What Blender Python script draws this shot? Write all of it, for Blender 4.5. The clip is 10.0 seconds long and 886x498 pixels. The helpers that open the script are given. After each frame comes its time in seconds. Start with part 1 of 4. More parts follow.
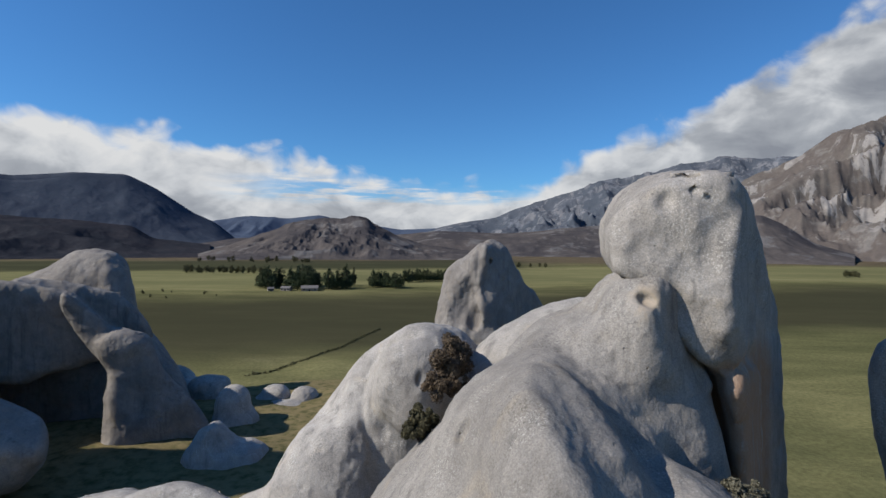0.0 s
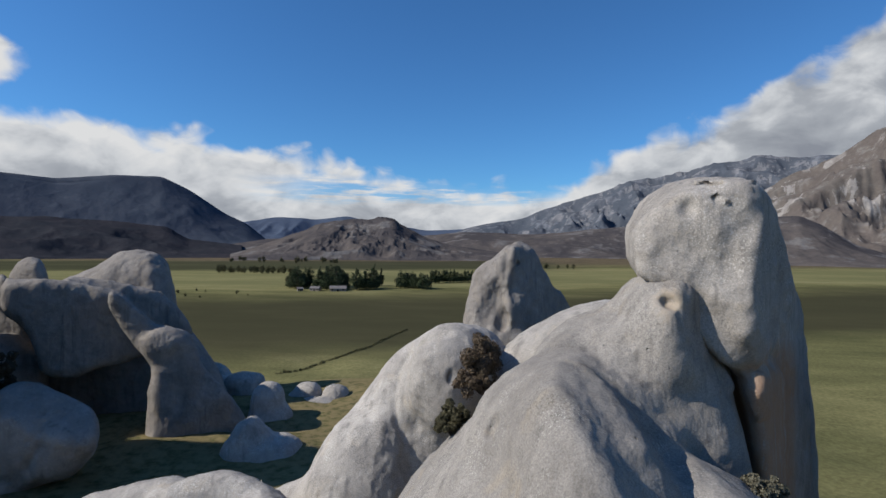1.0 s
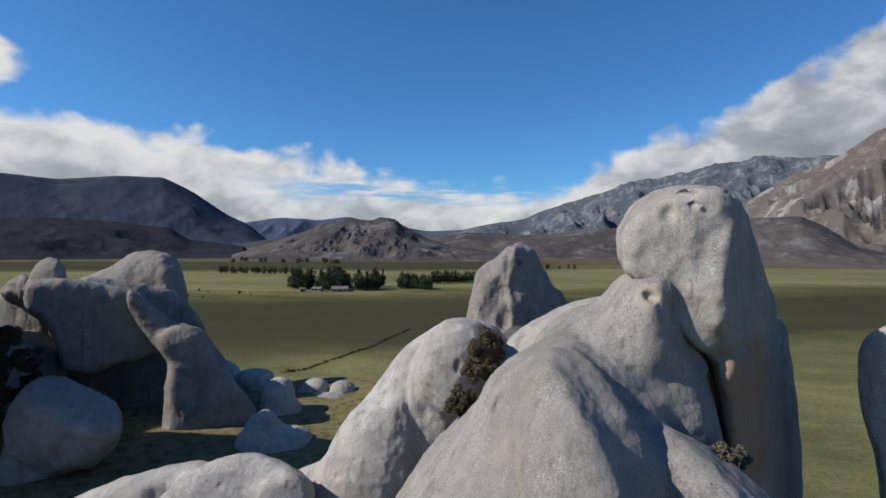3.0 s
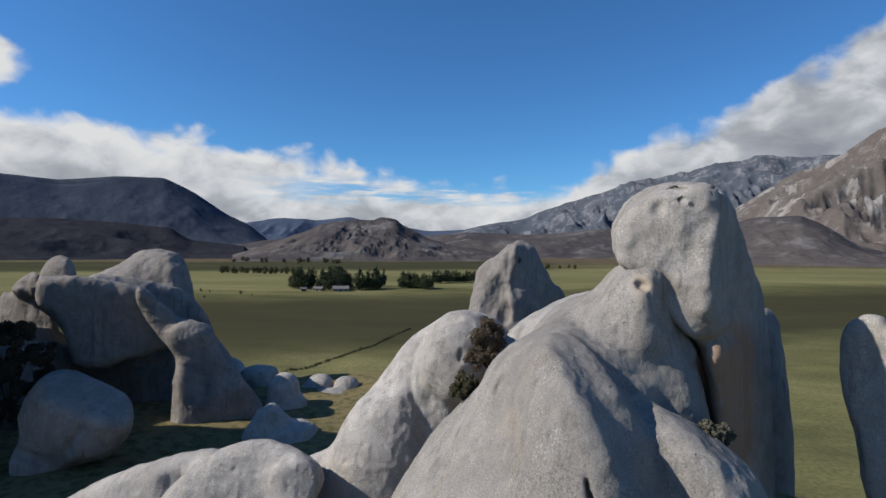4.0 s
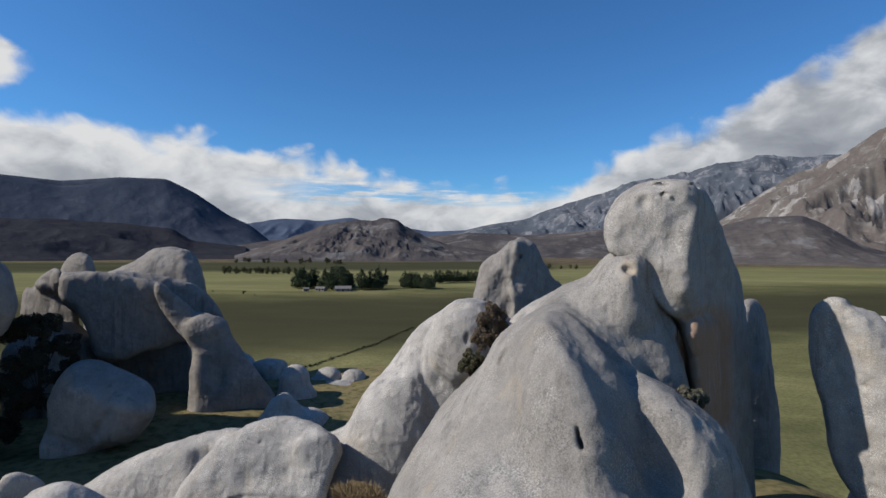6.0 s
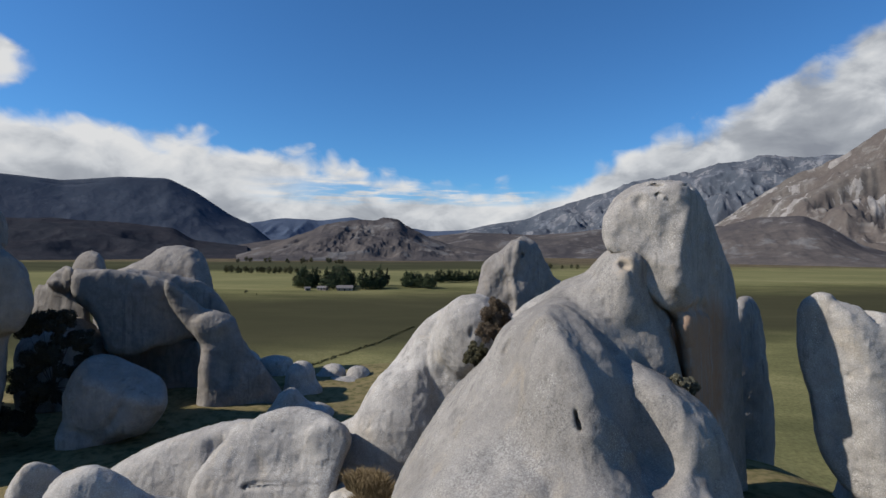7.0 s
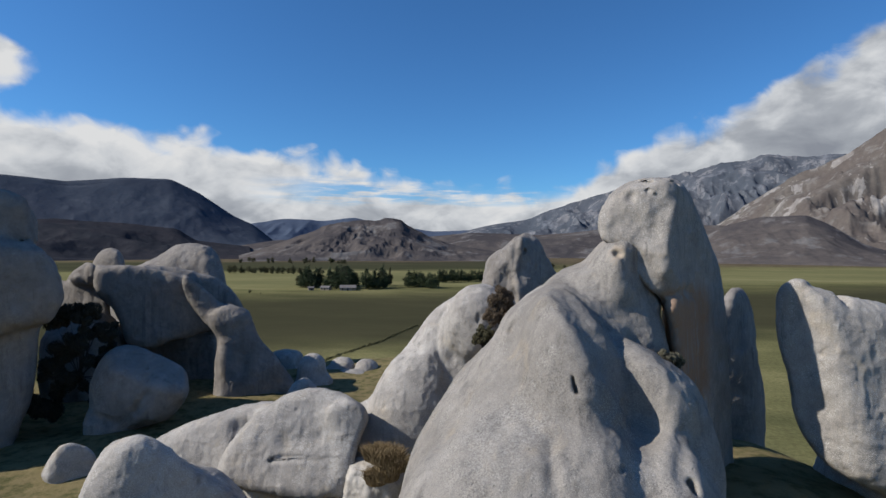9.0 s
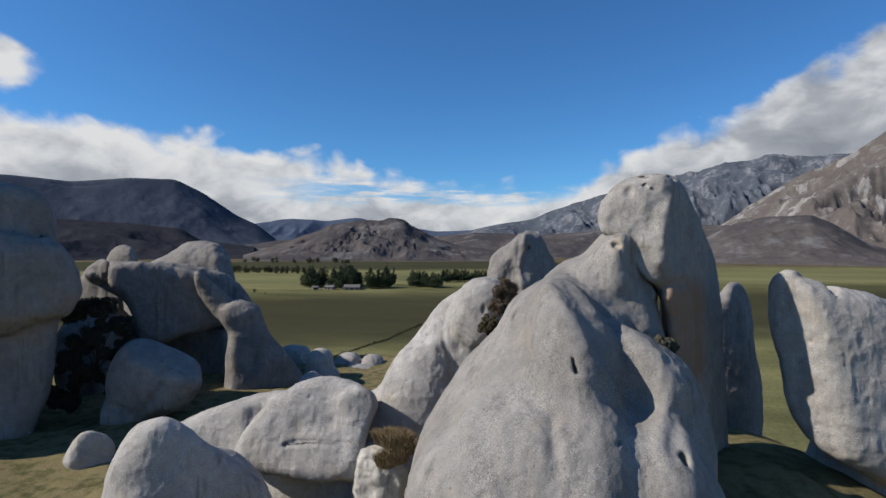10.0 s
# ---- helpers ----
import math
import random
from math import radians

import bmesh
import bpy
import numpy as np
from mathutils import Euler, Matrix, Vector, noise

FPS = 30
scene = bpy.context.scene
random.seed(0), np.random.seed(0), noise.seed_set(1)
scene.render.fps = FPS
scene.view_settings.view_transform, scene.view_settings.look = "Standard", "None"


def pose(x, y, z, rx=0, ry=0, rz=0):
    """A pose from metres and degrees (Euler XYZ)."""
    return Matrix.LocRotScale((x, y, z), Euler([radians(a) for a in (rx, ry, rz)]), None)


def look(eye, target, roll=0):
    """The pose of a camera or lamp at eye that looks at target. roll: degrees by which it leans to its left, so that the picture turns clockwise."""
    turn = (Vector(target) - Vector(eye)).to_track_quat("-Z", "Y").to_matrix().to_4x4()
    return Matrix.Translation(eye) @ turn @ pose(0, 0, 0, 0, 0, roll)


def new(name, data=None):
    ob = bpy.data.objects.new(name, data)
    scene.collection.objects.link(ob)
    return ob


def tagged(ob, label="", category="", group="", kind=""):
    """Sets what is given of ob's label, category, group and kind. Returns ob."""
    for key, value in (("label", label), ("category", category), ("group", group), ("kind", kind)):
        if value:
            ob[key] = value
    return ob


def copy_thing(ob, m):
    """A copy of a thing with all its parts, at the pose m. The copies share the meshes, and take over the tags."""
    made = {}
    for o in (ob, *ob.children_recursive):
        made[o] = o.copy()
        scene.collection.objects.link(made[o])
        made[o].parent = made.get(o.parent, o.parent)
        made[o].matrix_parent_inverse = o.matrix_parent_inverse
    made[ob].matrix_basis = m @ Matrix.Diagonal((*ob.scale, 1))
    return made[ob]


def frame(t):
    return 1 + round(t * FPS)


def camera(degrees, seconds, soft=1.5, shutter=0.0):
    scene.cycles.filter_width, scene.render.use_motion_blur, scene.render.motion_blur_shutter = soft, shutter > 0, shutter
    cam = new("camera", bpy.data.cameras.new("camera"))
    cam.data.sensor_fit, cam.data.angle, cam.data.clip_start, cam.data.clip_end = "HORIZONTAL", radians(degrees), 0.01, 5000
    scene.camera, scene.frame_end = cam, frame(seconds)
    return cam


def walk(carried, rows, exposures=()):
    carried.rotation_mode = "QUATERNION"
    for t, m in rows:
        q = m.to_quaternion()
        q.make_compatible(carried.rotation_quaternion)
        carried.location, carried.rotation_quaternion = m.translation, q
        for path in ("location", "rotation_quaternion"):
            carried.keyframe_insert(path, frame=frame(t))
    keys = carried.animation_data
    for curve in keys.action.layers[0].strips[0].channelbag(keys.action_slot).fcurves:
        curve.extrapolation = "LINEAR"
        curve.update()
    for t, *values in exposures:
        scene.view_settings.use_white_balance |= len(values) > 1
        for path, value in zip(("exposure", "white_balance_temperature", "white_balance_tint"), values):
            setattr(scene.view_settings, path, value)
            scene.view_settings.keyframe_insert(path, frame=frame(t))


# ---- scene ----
cam = camera(80.5, 10.0)
PATH = [
    (0, (0.599, -2.423, 45.468), (0.519, -0.424, 45.447), 0.3),
    (0.5, (0.542, -2.921, 45.539), (0.361, -0.929, 45.52), 0.4),
    (1, (0.492, -3.42, 45.586), (0.31, -1.428, 45.568), 0.4),
    (1.5, (0.461, -3.949, 45.647), (0.277, -1.958, 45.629), 0.4),
    (2, (0.419, -4.501, 45.687), (0.234, -2.509, 45.67), 0.4),
    (2.5, (0.387, -5.076, 45.681), (0.202, -3.084, 45.665), 0.4),
    (4, (0.334, -6.88, 45.351), (0.146, -4.889, 45.335), 0.3),
    (4.5, (0.303, -7.494, 45.274), (0.115, -5.503, 45.259), 0.3),
    (5, (0.28, -8.146, 45.187), (0.09, -6.155, 45.172), 0.3),
    (5.5, (0.259, -8.787, 45.027), (0.068, -6.796, 45.013), 0.2),
    (7, (0.091, -10.733, 44.8), (-0.106, -8.743, 44.785), 0.3),
    (7.5, (0.038, -11.415, 44.746), (-0.161, -9.425, 44.73), 0.2),
    (8, (-0.016, -12.019, 44.68), (-0.217, -10.029, 44.665), 0.2),
    (8.5, (-0.063, -12.617, 44.563), (-0.267, -10.628, 44.548), 0.2),
    (9, (-0.107, -13.32, 44.345), (-0.312, -11.33, 44.331), 0.2),
    (9.5, (-0.135, -14.031, 44.116), (-0.347, -12.042, 44.102), 0.2),
    (10, (-0.165, -14.751, 43.949), (-0.383, -12.763, 43.935), 0.2),
]
walk(cam, [(t, look(eye, aim, lean)) for t, eye, aim, lean in PATH])

# ---- world, sun, exposure ----
SUN_AZ, SUN_EL = radians(252.5), radians(37.0)  # clockwise from +y
scene.view_settings.exposure = 0.0
TO_SUN = Vector((math.sin(SUN_AZ) * math.cos(SUN_EL), math.cos(SUN_AZ) * math.cos(SUN_EL), math.sin(SUN_EL)))
sun = new("sun", bpy.data.lights.new("sun", "SUN"))
sun.data.energy, sun.data.angle, sun.data.color = 5.0, radians(0.6), (1.0, 0.95, 0.88)
sun.matrix_basis = look((0, 0, 300), Vector((0, 0, 300)) - TO_SUN)


class Nodes:
    """A short way to write node trees."""

    def __init__(self, tree):
        self.tree = tree
        tree.nodes.clear()

    def add(self, kind, **kw):
        n = self.tree.nodes.new(kind)
        for k, v in kw.items():
            if k in n.inputs.keys():
                self.to(n.inputs[k], v)
            else:
                setattr(n, k, v)
        return n

    def to(self, socket, v):
        if isinstance(v, bpy.types.NodeSocket):
            self.tree.links.new(v, socket)
        else:
            socket.default_value = v

    def math(self, op, a, b=0.0, c=0.0, clamp=False):
        n = self.tree.nodes.new("ShaderNodeMath")
        n.operation, n.use_clamp = op, clamp
        for s, v in zip(n.inputs, (a, b, c)):
            self.to(s, v)
        return n.outputs[0]

    def noise(self, vec, scale, detail=4.0, rough=0.55, dist=0.0):
        n = self.add("ShaderNodeTexNoise", Vector=vec, Scale=scale, Detail=detail, Roughness=rough, Distortion=dist)
        return n.outputs["Fac"]

    def ramp(self, fac, *stops):
        n = self.tree.nodes.new("ShaderNodeValToRGB")
        self.to(n.inputs[0], fac)
        el = n.color_ramp.elements
        while len(el) < len(stops):
            el.new(0.5)
        for e, (p, c) in zip(el, stops):
            e.position = p
            e.color = (*c, 1) if isinstance(c, tuple) else (c, c, c, 1)
        return n.outputs[0]

    def step(self, v, lo, hi):
        n = self.tree.nodes.new("ShaderNodeMapRange")
        n.interpolation_type = "SMOOTHSTEP"
        for i, x in enumerate((v, lo, hi, 0.0, 1.0)):
            self.to(n.inputs[i], x)
        return n.outputs[0]

    def mix(self, fac, a, b, kind="MIX"):
        n = self.tree.nodes.new("ShaderNodeMix")
        n.data_type, n.blend_type = "RGBA", kind
        self.to(n.inputs[0], fac)
        for s, v in zip(n.inputs[6:8], (a, b)):
            self.to(s, (*v, 1) if isinstance(v, tuple) else v)
        return n.outputs[2]

    def scaled(self, vec, s, off=(0, 0, 0)):
        n = self.tree.nodes.new("ShaderNodeMapping")
        self.to(n.inputs[0], vec)
        n.inputs["Scale"].default_value = s
        n.inputs["Location"].default_value = off
        return n.outputs[0]


def make_sky():
    """Blue sky with a cloud bank lying on the ranges, by azimuth and height."""
    w = bpy.data.worlds.new("sky")
    scene.world = w
    w.use_nodes = True
    n = Nodes(w.node_tree)
    sky = n.add("ShaderNodeTexSky", sky_type="NISHITA", sun_disc=False, sun_elevation=SUN_EL, sun_rotation=SUN_AZ, altitude=700.0, air_density=1.0, dust_density=0.3, ozone_density=2.5)
    way = n.add("ShaderNodeTexCoord").outputs["Generated"]
    sep = n.add("ShaderNodeSeparateXYZ", Vector=way)
    x, y, z = sep.outputs
    flat = n.math("SQRT", n.math("ADD", n.math("MULTIPLY", x, x), n.math("MULTIPLY", y, y)))
    az = n.math("MULTIPLY", n.math("ARCTAN2", x, y), 57.2958)
    el = n.math("MULTIPLY", n.math("ARCTAN2", z, flat), 57.2958)
    uv = n.add("ShaderNodeCombineXYZ", X=az, Y=n.math("MULTIPLY", el, 1.35), Z=0.0).outputs[0]
    big = n.noise(uv, 0.13, 3.0, 0.5, 0.4)
    small = n.noise(n.scaled(uv, (1, 1, 1), (31, 7, 0)), 0.36, 5.0, 0.52, 0.5)
    puffy = n.add("ShaderNodeTexVoronoi", feature="SMOOTH_F1", Vector=uv, Scale=0.42, Smoothness=0.6).outputs["Distance"]
    rough = n.math("ADD", n.math("MULTIPLY", n.math("SUBTRACT", big, 0.5), 5.5), n.math("MULTIPLY", n.math("SUBTRACT", small, 0.5), 3.6))
    rough = n.math("ADD", rough, n.math("MULTIPLY", n.math("SUBTRACT", 0.45, puffy), 1.4))

    def curve(*pts):
        """A height over azimuth, by a ramp: pts of (azimuth, degrees)."""
        f = n.math("DIVIDE", n.math("ADD", az, 60.0), 120.0, clamp=True)
        r = n.ramp(f, *[((a + 60) / 120, e / 40) for a, e in pts])
        return n.math("MULTIPLY", r, 40.0)

    # the bank's top edge, and how thick it is
    top = curve(*CLOUD_TOP)
    over = n.math("SUBTRACT", n.math("ADD", top, rough), el)
    bank = n.step(over, -0.7, 1.5)
    # streaky gap under the bank, over the far hills
    streak = n.noise(n.scaled(uv, (0.25, 1.6, 1)), 0.5, 5.0, 0.6)
    gap_mid = n.step(n.math("ABSOLUTE", n.math("SUBTRACT", el, 5.7)), 1.9, 0.5)
    gap_az = n.math("MULTIPLY", n.step(az, -28.0, -16.0), n.step(az, 9.0, 3.0))
    gap = n.math("MULTIPLY", n.math("MULTIPLY", gap_mid, gap_az), n.step(streak, 0.40, 0.58))
    bank = n.math("MULTIPLY", bank, n.math("SUBTRACT", 1.0, n.math("MULTIPLY", gap, 0.85)))
    # a lone puff
    dx = n.math("DIVIDE", n.math("ADD", az, PUFF[0]), 3.2)
    dy = n.math("DIVIDE", n.math("SUBTRACT", el, PUFF[1]), 2.3)
    puff_r = n.math("SUBTRACT", n.math("SQRT", n.math("ADD", n.math("MULTIPLY", dx, dx), n.math("MULTIPLY", dy, dy))), n.math("MULTIPLY", rough, 0.30))
    puff = n.step(puff_r, 1.1, 0.35)
    cover = n.math("MAXIMUM", bank, puff)
    # shading: bright upper edges, grey bases
    lump = n.noise(n.scaled(uv, (1, 1.3, 1), (4, 15, 0)), 0.17, 5.0, 0.52, 0.4)
    depth = n.math("ADD", n.math("MULTIPLY", n.step(over, 0.0, 9.0), 0.42), n.math("MULTIPLY", n.math("SUBTRACT", lump, 0.5), 1.9))
    depth = n.math("ADD", depth, n.math("MULTIPLY", n.math("SUBTRACT", 0.5, small), 0.6))
    depth = n.math("ADD", depth, n.math("MULTIPLY", n.step(az, 8.0, 24.0), 0.22))
    shade = n.ramp(n.math("ADD", depth, 0.10, clamp=True), (0.0, (0.98, 0.99, 1.0)), (0.25, (0.80, 0.83, 0.87)), (0.55, (0.52, 0.555, 0.61)), (1.0, (0.34, 0.37, 0.43)))
    blue = n.mix(1.0, sky.outputs[0], SKY_TINT, "MULTIPLY")
    low = n.add("ShaderNodeBackground", Color=blue, Strength=SKY_POWER)
    high = n.add("ShaderNodeBackground", Color=shade, Strength=CLOUD_POWER)
    m = n.add("ShaderNodeMixShader", Fac=cover)
    n.to(m.inputs[1], low.outputs[0])
    n.to(m.inputs[2], high.outputs[0])
    n.add("ShaderNodeOutputWorld", Surface=m.outputs[0])


CLOUD_TOP = ((-60, 6), (-46, 11.4), (-40, 11.2), (-33, 10.6), (-23, 9.4), (-12, 7.6), (-3, 6.6), (3, 5.8), (8, 6.4), (10.5, 8.4), (14, 9.8), (18, 11.0), (22, 12.0), (25.5, 13.6), (28, 15.6), (33.8, 18.4), (39, 20.5), (48, 14), (60, 5))
PUFF = (46.5, 14.8)
SKY_TINT, SKY_POWER, CLOUD_POWER = (0.42, 0.84, 1.22), 0.102, 0.73
make_sky()

# ---- materials ----
def material(name):
    m = bpy.data.materials.new(name)
    m.use_nodes = True
    n = Nodes(m.node_tree)
    return m, n


def finish(n, color, rough, bump=None, strength=0.5, dist=0.05, gloss=0.1, **kw):
    b = n.add("ShaderNodeBsdfPrincipled", Roughness=rough, **kw)
    b.inputs["Specular IOR Level"].default_value = gloss
    n.to(b.inputs["Base Color"], (*color, 1) if isinstance(color, tuple) else color)
    if bump is not None:
        n.to(b.inputs["Normal"], n.add("ShaderNodeBump", Height=bump, Strength=strength, Distance=dist).outputs[0])
    n.add("ShaderNodeOutputMaterial", Surface=b.outputs[0])


def limestone(name, tone=(1.0, 1.0, 1.0), stain=None, rim=None, crust=None):
    """Weathered grey limestone: smooth pale crust, dark lichen bloom, white specks, water streaks."""
    m, n = material(name)
    pos = n.add("ShaderNodeNewGeometry").outputs["Position"]
    sep = n.add("ShaderNodeSeparateXYZ", Vector=pos).outputs
    big = n.noise(pos, 0.28, 3.0, 0.55, 0.5)
    mid = n.noise(pos, 1.3, 5.0, 0.62, 0.3)
    fine = n.noise(pos, 9.0, 4.0, 0.7)
    grit = n.noise(pos, 22.0, 3.0, 0.75)
    col = n.ramp(n.math("ADD", n.math("MULTIPLY", big, 0.55), n.math("MULTIPLY", mid, 0.45)), (0.34, (0.232, 0.216, 0.198)), (0.5, (0.308, 0.288, 0.262)), (0.64, (0.378, 0.354, 0.322)))
    # warm bare patches
    warm = n.math("MULTIPLY", n.step(n.noise(pos, 0.6, 4.0, 0.6, 0.6), 0.54, 0.72), 0.5)
    col = n.mix(warm, col, (0.37, 0.32, 0.25))
    # dark streaks running down
    run = n.noise(n.scaled(pos, (1.5, 1.5, 0.11)), 1.0, 5.0, 0.62, 0.15)
    thin = n.noise(n.scaled(pos, (5.0, 5.0, 0.22), (3, 8, 0)), 1.0, 4.0, 0.6, 0.1)
    streak = n.math("MAXIMUM", n.math("MULTIPLY", n.step(run, 0.52, 0.72), 0.55), n.math("MULTIPLY", n.step(thin, 0.58, 0.72), 0.35))
    col = n.mix(n.math("MULTIPLY", streak, n.step(big, 0.36, 0.56)), col, (0.085, 0.082, 0.080))
    # grey-black lichen bloom, in clouds of small spots
    bloom = n.step(n.noise(pos, 0.5, 4.0, 0.6, 0.8), 0.48, 0.66)
    dark = n.math("MULTIPLY", n.step(n.noise(pos, 13.0, 4.0, 0.75), 0.48, 0.60), bloom)
    col = n.mix(n.math("MULTIPLY", dark, 0.52), col, (0.085, 0.082, 0.078))
    # white crust specks gathered in patches
    patch = n.step(n.noise(n.scaled(pos, (1, 1, 0.7), (5, 2, 9)), 0.55, 4.0, 0.6, 0.6), 0.50, 0.63)
    white = n.math("MULTIPLY", n.step(n.noise(pos, 17.0, 4.0, 0.8), 0.53, 0.62), n.math("MULTIPLY_ADD", patch, 0.72, 0.05))
    col = n.mix(white, col, (0.54, 0.525, 0.485))
    speck = n.noise(n.scaled(pos, (1, 1, 1), (7, 1, 3)), 15.0, 2.0, 0.8)
    col = n.mix(1.0, col, n.ramp(grit, (0.36, 0.78), (0.5, 1.0), (0.64, 1.19)), "MULTIPLY")
    col = n.mix(1.0, col, n.ramp(speck, (0.30, 0.93), (0.5, 1.0), (0.70, 1.07)), "MULTIPLY")
    if stain:
        x0, y0, z0, rx, rz = stain
        ox = n.math("DIVIDE", n.math("ABSOLUTE", n.math("SUBTRACT", n.math("ADD", sep[0], n.math("MULTIPLY", mid, 0.8)), x0 + 0.4)), rx)
        oz = n.math("DIVIDE", n.math("ABSOLUTE", n.math("SUBTRACT", n.math("ADD", sep[2], n.math("MULTIPLY", run, 3.0)), z0 + 1.5)), rz)
        mask = n.math("MULTIPLY", n.step(ox, 1.0, 0.45), n.step(oz, 1.0, 0.6))
        mask = n.math("MULTIPLY", mask, n.step(thin, 0.22, 0.48))
        col = n.mix(n.math("MULTIPLY", mask, 0.85), col, (0.34, 0.205, 0.122))
    for spot, shade, most, size in ((rim, (0.52, 0.43, 0.32), 0.8, 0.55), (crust, (0.58, 0.565, 0.53), 0.5, 1.0)):
        if spot:
            away = n.add("ShaderNodeVectorMath", operation="DISTANCE")
            n.to(away.inputs[0], pos)
            away.inputs[1].default_value = spot[:3]
            far = n.math("ADD", n.math("DIVIDE", away.outputs["Value"], spot[3]), n.math("MULTIPLY", n.math("SUBTRACT", mid, 0.5), 1.6))
            mask = n.step(far, 1.0, 0.45 if size < 1.0 else 0.1)
            if size == 1.0:
                mask = n.math("MULTIPLY", mask, n.step(n.noise(pos, 11.0, 4.0, 0.8), 0.44, 0.58))
            col = n.mix(n.math("MULTIPLY", mask, most), col, shade)
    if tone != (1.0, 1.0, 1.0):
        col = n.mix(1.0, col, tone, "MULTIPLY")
    pits = n.add("ShaderNodeTexVoronoi", Vector=pos, Scale=2.2).outputs["Distance"]
    pits = n.math("MULTIPLY", n.step(pits, 0.10, 0.03), n.step(mid, 0.52, 0.58))
    h = n.math("ADD", n.math("MULTIPLY", mid, 0.9), n.math("ADD", n.math("MULTIPLY", fine, 0.30), n.math("MULTIPLY", grit, 0.13)))
    h = n.math("ADD", n.math("SUBTRACT", h, n.math("MULTIPLY", pits, 1.2)), n.math("MULTIPLY", run, 0.5))
    finish(n, col, 0.92, h, 0.75, 0.09)
    return m


def pasture():
    """Grazed valley pasture: greens and dry straw in long soft fields, tussock on the slopes."""
    m, n = material("pasture")
    pos = n.add("ShaderNodeNewGeometry").outputs["Position"]
    x, y, z = n.add("ShaderNodeSeparateXYZ", Vector=pos).outputs
    big = n.noise(n.scaled(pos, (0.0022, 0.008, 0.0)), 1.0, 4.0, 0.55, 0.3)
    mid = n.noise(n.scaled(pos, (0.02, 0.05, 0.0)), 1.0, 5.0, 0.6, 0.4)
    fine = n.noise(pos, 0.9, 6.0, 0.65)
    tuft = n.noise(pos, 5.0, 4.0, 0.7)
    green = n.ramp(n.math("ADD", n.math("MULTIPLY", big, 0.65), n.math("MULTIPLY", mid, 0.35)), (0.36, (0.078, 0.080, 0.036)), (0.47, (0.122, 0.118, 0.052)), (0.56, (0.180, 0.166, 0.074)), (0.66, (0.265, 0.232, 0.118)))
    col = n.mix(1.0, green, n.ramp(fine, (0.3, 0.72), (0.7, 1.25)), "MULTIPLY")
    # soft dark band across the flat: cloud shadow put into the grass colour
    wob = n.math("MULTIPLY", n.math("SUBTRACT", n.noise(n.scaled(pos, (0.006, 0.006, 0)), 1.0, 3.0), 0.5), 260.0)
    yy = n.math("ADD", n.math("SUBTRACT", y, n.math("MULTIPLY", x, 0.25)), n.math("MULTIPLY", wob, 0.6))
    cloud_shade = n.math("MULTIPLY", n.step(yy, 185.0, 260.0), n.step(yy, 560.0, 400.0))
    col = n.mix(n.math("MULTIPLY", cloud_shade, 0.9), col, (0.046, 0.044, 0.026))
    side = n.step(n.math("ADD", x, n.math("MULTIPLY", wob, 0.8)), 260.0, 20.0)
    hay = n.math("MULTIPLY", n.step(yy, 520.0, 620.0), n.step(yy, 1000.0, 860.0))
    col = n.mix(n.math("MULTIPLY", hay, 0.5), col, (0.190, 0.180, 0.085))
    wet = n.math("MULTIPLY", n.math("MULTIPLY", n.step(yy, 860.0, 1000.0), n.step(yy, 1500.0, 1350.0)), side)
    # brown tussock towards the foot of the ranges
    far = n.step(n.math("ADD", y, n.math("MULTIPLY", wob, 1.2)), 1000.0, 1350.0)
    col = n.mix(n.math("MULTIPLY", far, 0.9), col, n.ramp(mid, (0.35, (0.070, 0.054, 0.038)), (0.65, (0.150, 0.115, 0.075))))
    col = n.mix(n.math("MULTIPLY", wet, 0.85), col, (0.044, 0.046, 0.028))
    # dry bleached grass on the knoll
    dry = n.math("MULTIPLY", n.step(z, 6.0, 20.0), n.step(fine, 0.32, 0.58))
    col = n.mix(n.math("MULTIPLY", dry, 0.75), col, (0.23, 0.178, 0.095))
    finish(n, col, 0.95, n.math("ADD", fine, n.math("MULTIPLY", tuft, 0.6)), 0.6, 0.25, gloss=0.0)
    return m


def hillside(name, low, high, rock, scree=0.0, haze=0.0):
    """Tussock and bare rock on a far range: gullies follow the relief of the mesh."""
    m, n = material(name)
    geo = n.add("ShaderNodeNewGeometry")
    pos = geo.outputs["Position"]
    z = n.add("ShaderNodeSeparateXYZ", Vector=pos).outputs[2]
    big = n.noise(pos, 0.0022, 6.0, 0.6, 0.6)
    mid = n.noise(pos, 0.011, 6.0, 0.65, 0.3)
    fine = n.noise(pos, 0.05, 4.0, 0.7)
    col = n.mix(n.step(n.math("ADD", n.math("MULTIPLY", big, 0.6), n.math("MULTIPLY", mid, 0.4)), 0.42, 0.60), low, high)
    col = n.mix(n.math("MULTIPLY", n.step(mid, 0.53, 0.63), 0.75), col, rock)
    if scree:
        run = n.noise(n.scaled(pos, (0.012, 0.012, 0.0016)), 1.0, 6.0, 0.62, 0.7)
        s = n.math("MULTIPLY", n.step(run, 0.53, 0.57), n.step(big, 0.42, 0.52))
        col = n.mix(n.math("MULTIPLY", s, scree), col, (0.34, 0.31, 0.275))
    col = n.mix(1.0, col, n.ramp(fine, (0.3, 0.8), (0.7, 1.15)), "MULTIPLY")
    # air haze painted in: a flat blue mixed into the base colour
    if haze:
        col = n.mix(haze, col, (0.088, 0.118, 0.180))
    finish(n, col, 0.95, n.math("ADD", mid, n.math("MULTIPLY", fine, 0.4)), 0.5, 14.0, gloss=0.0)
    return m


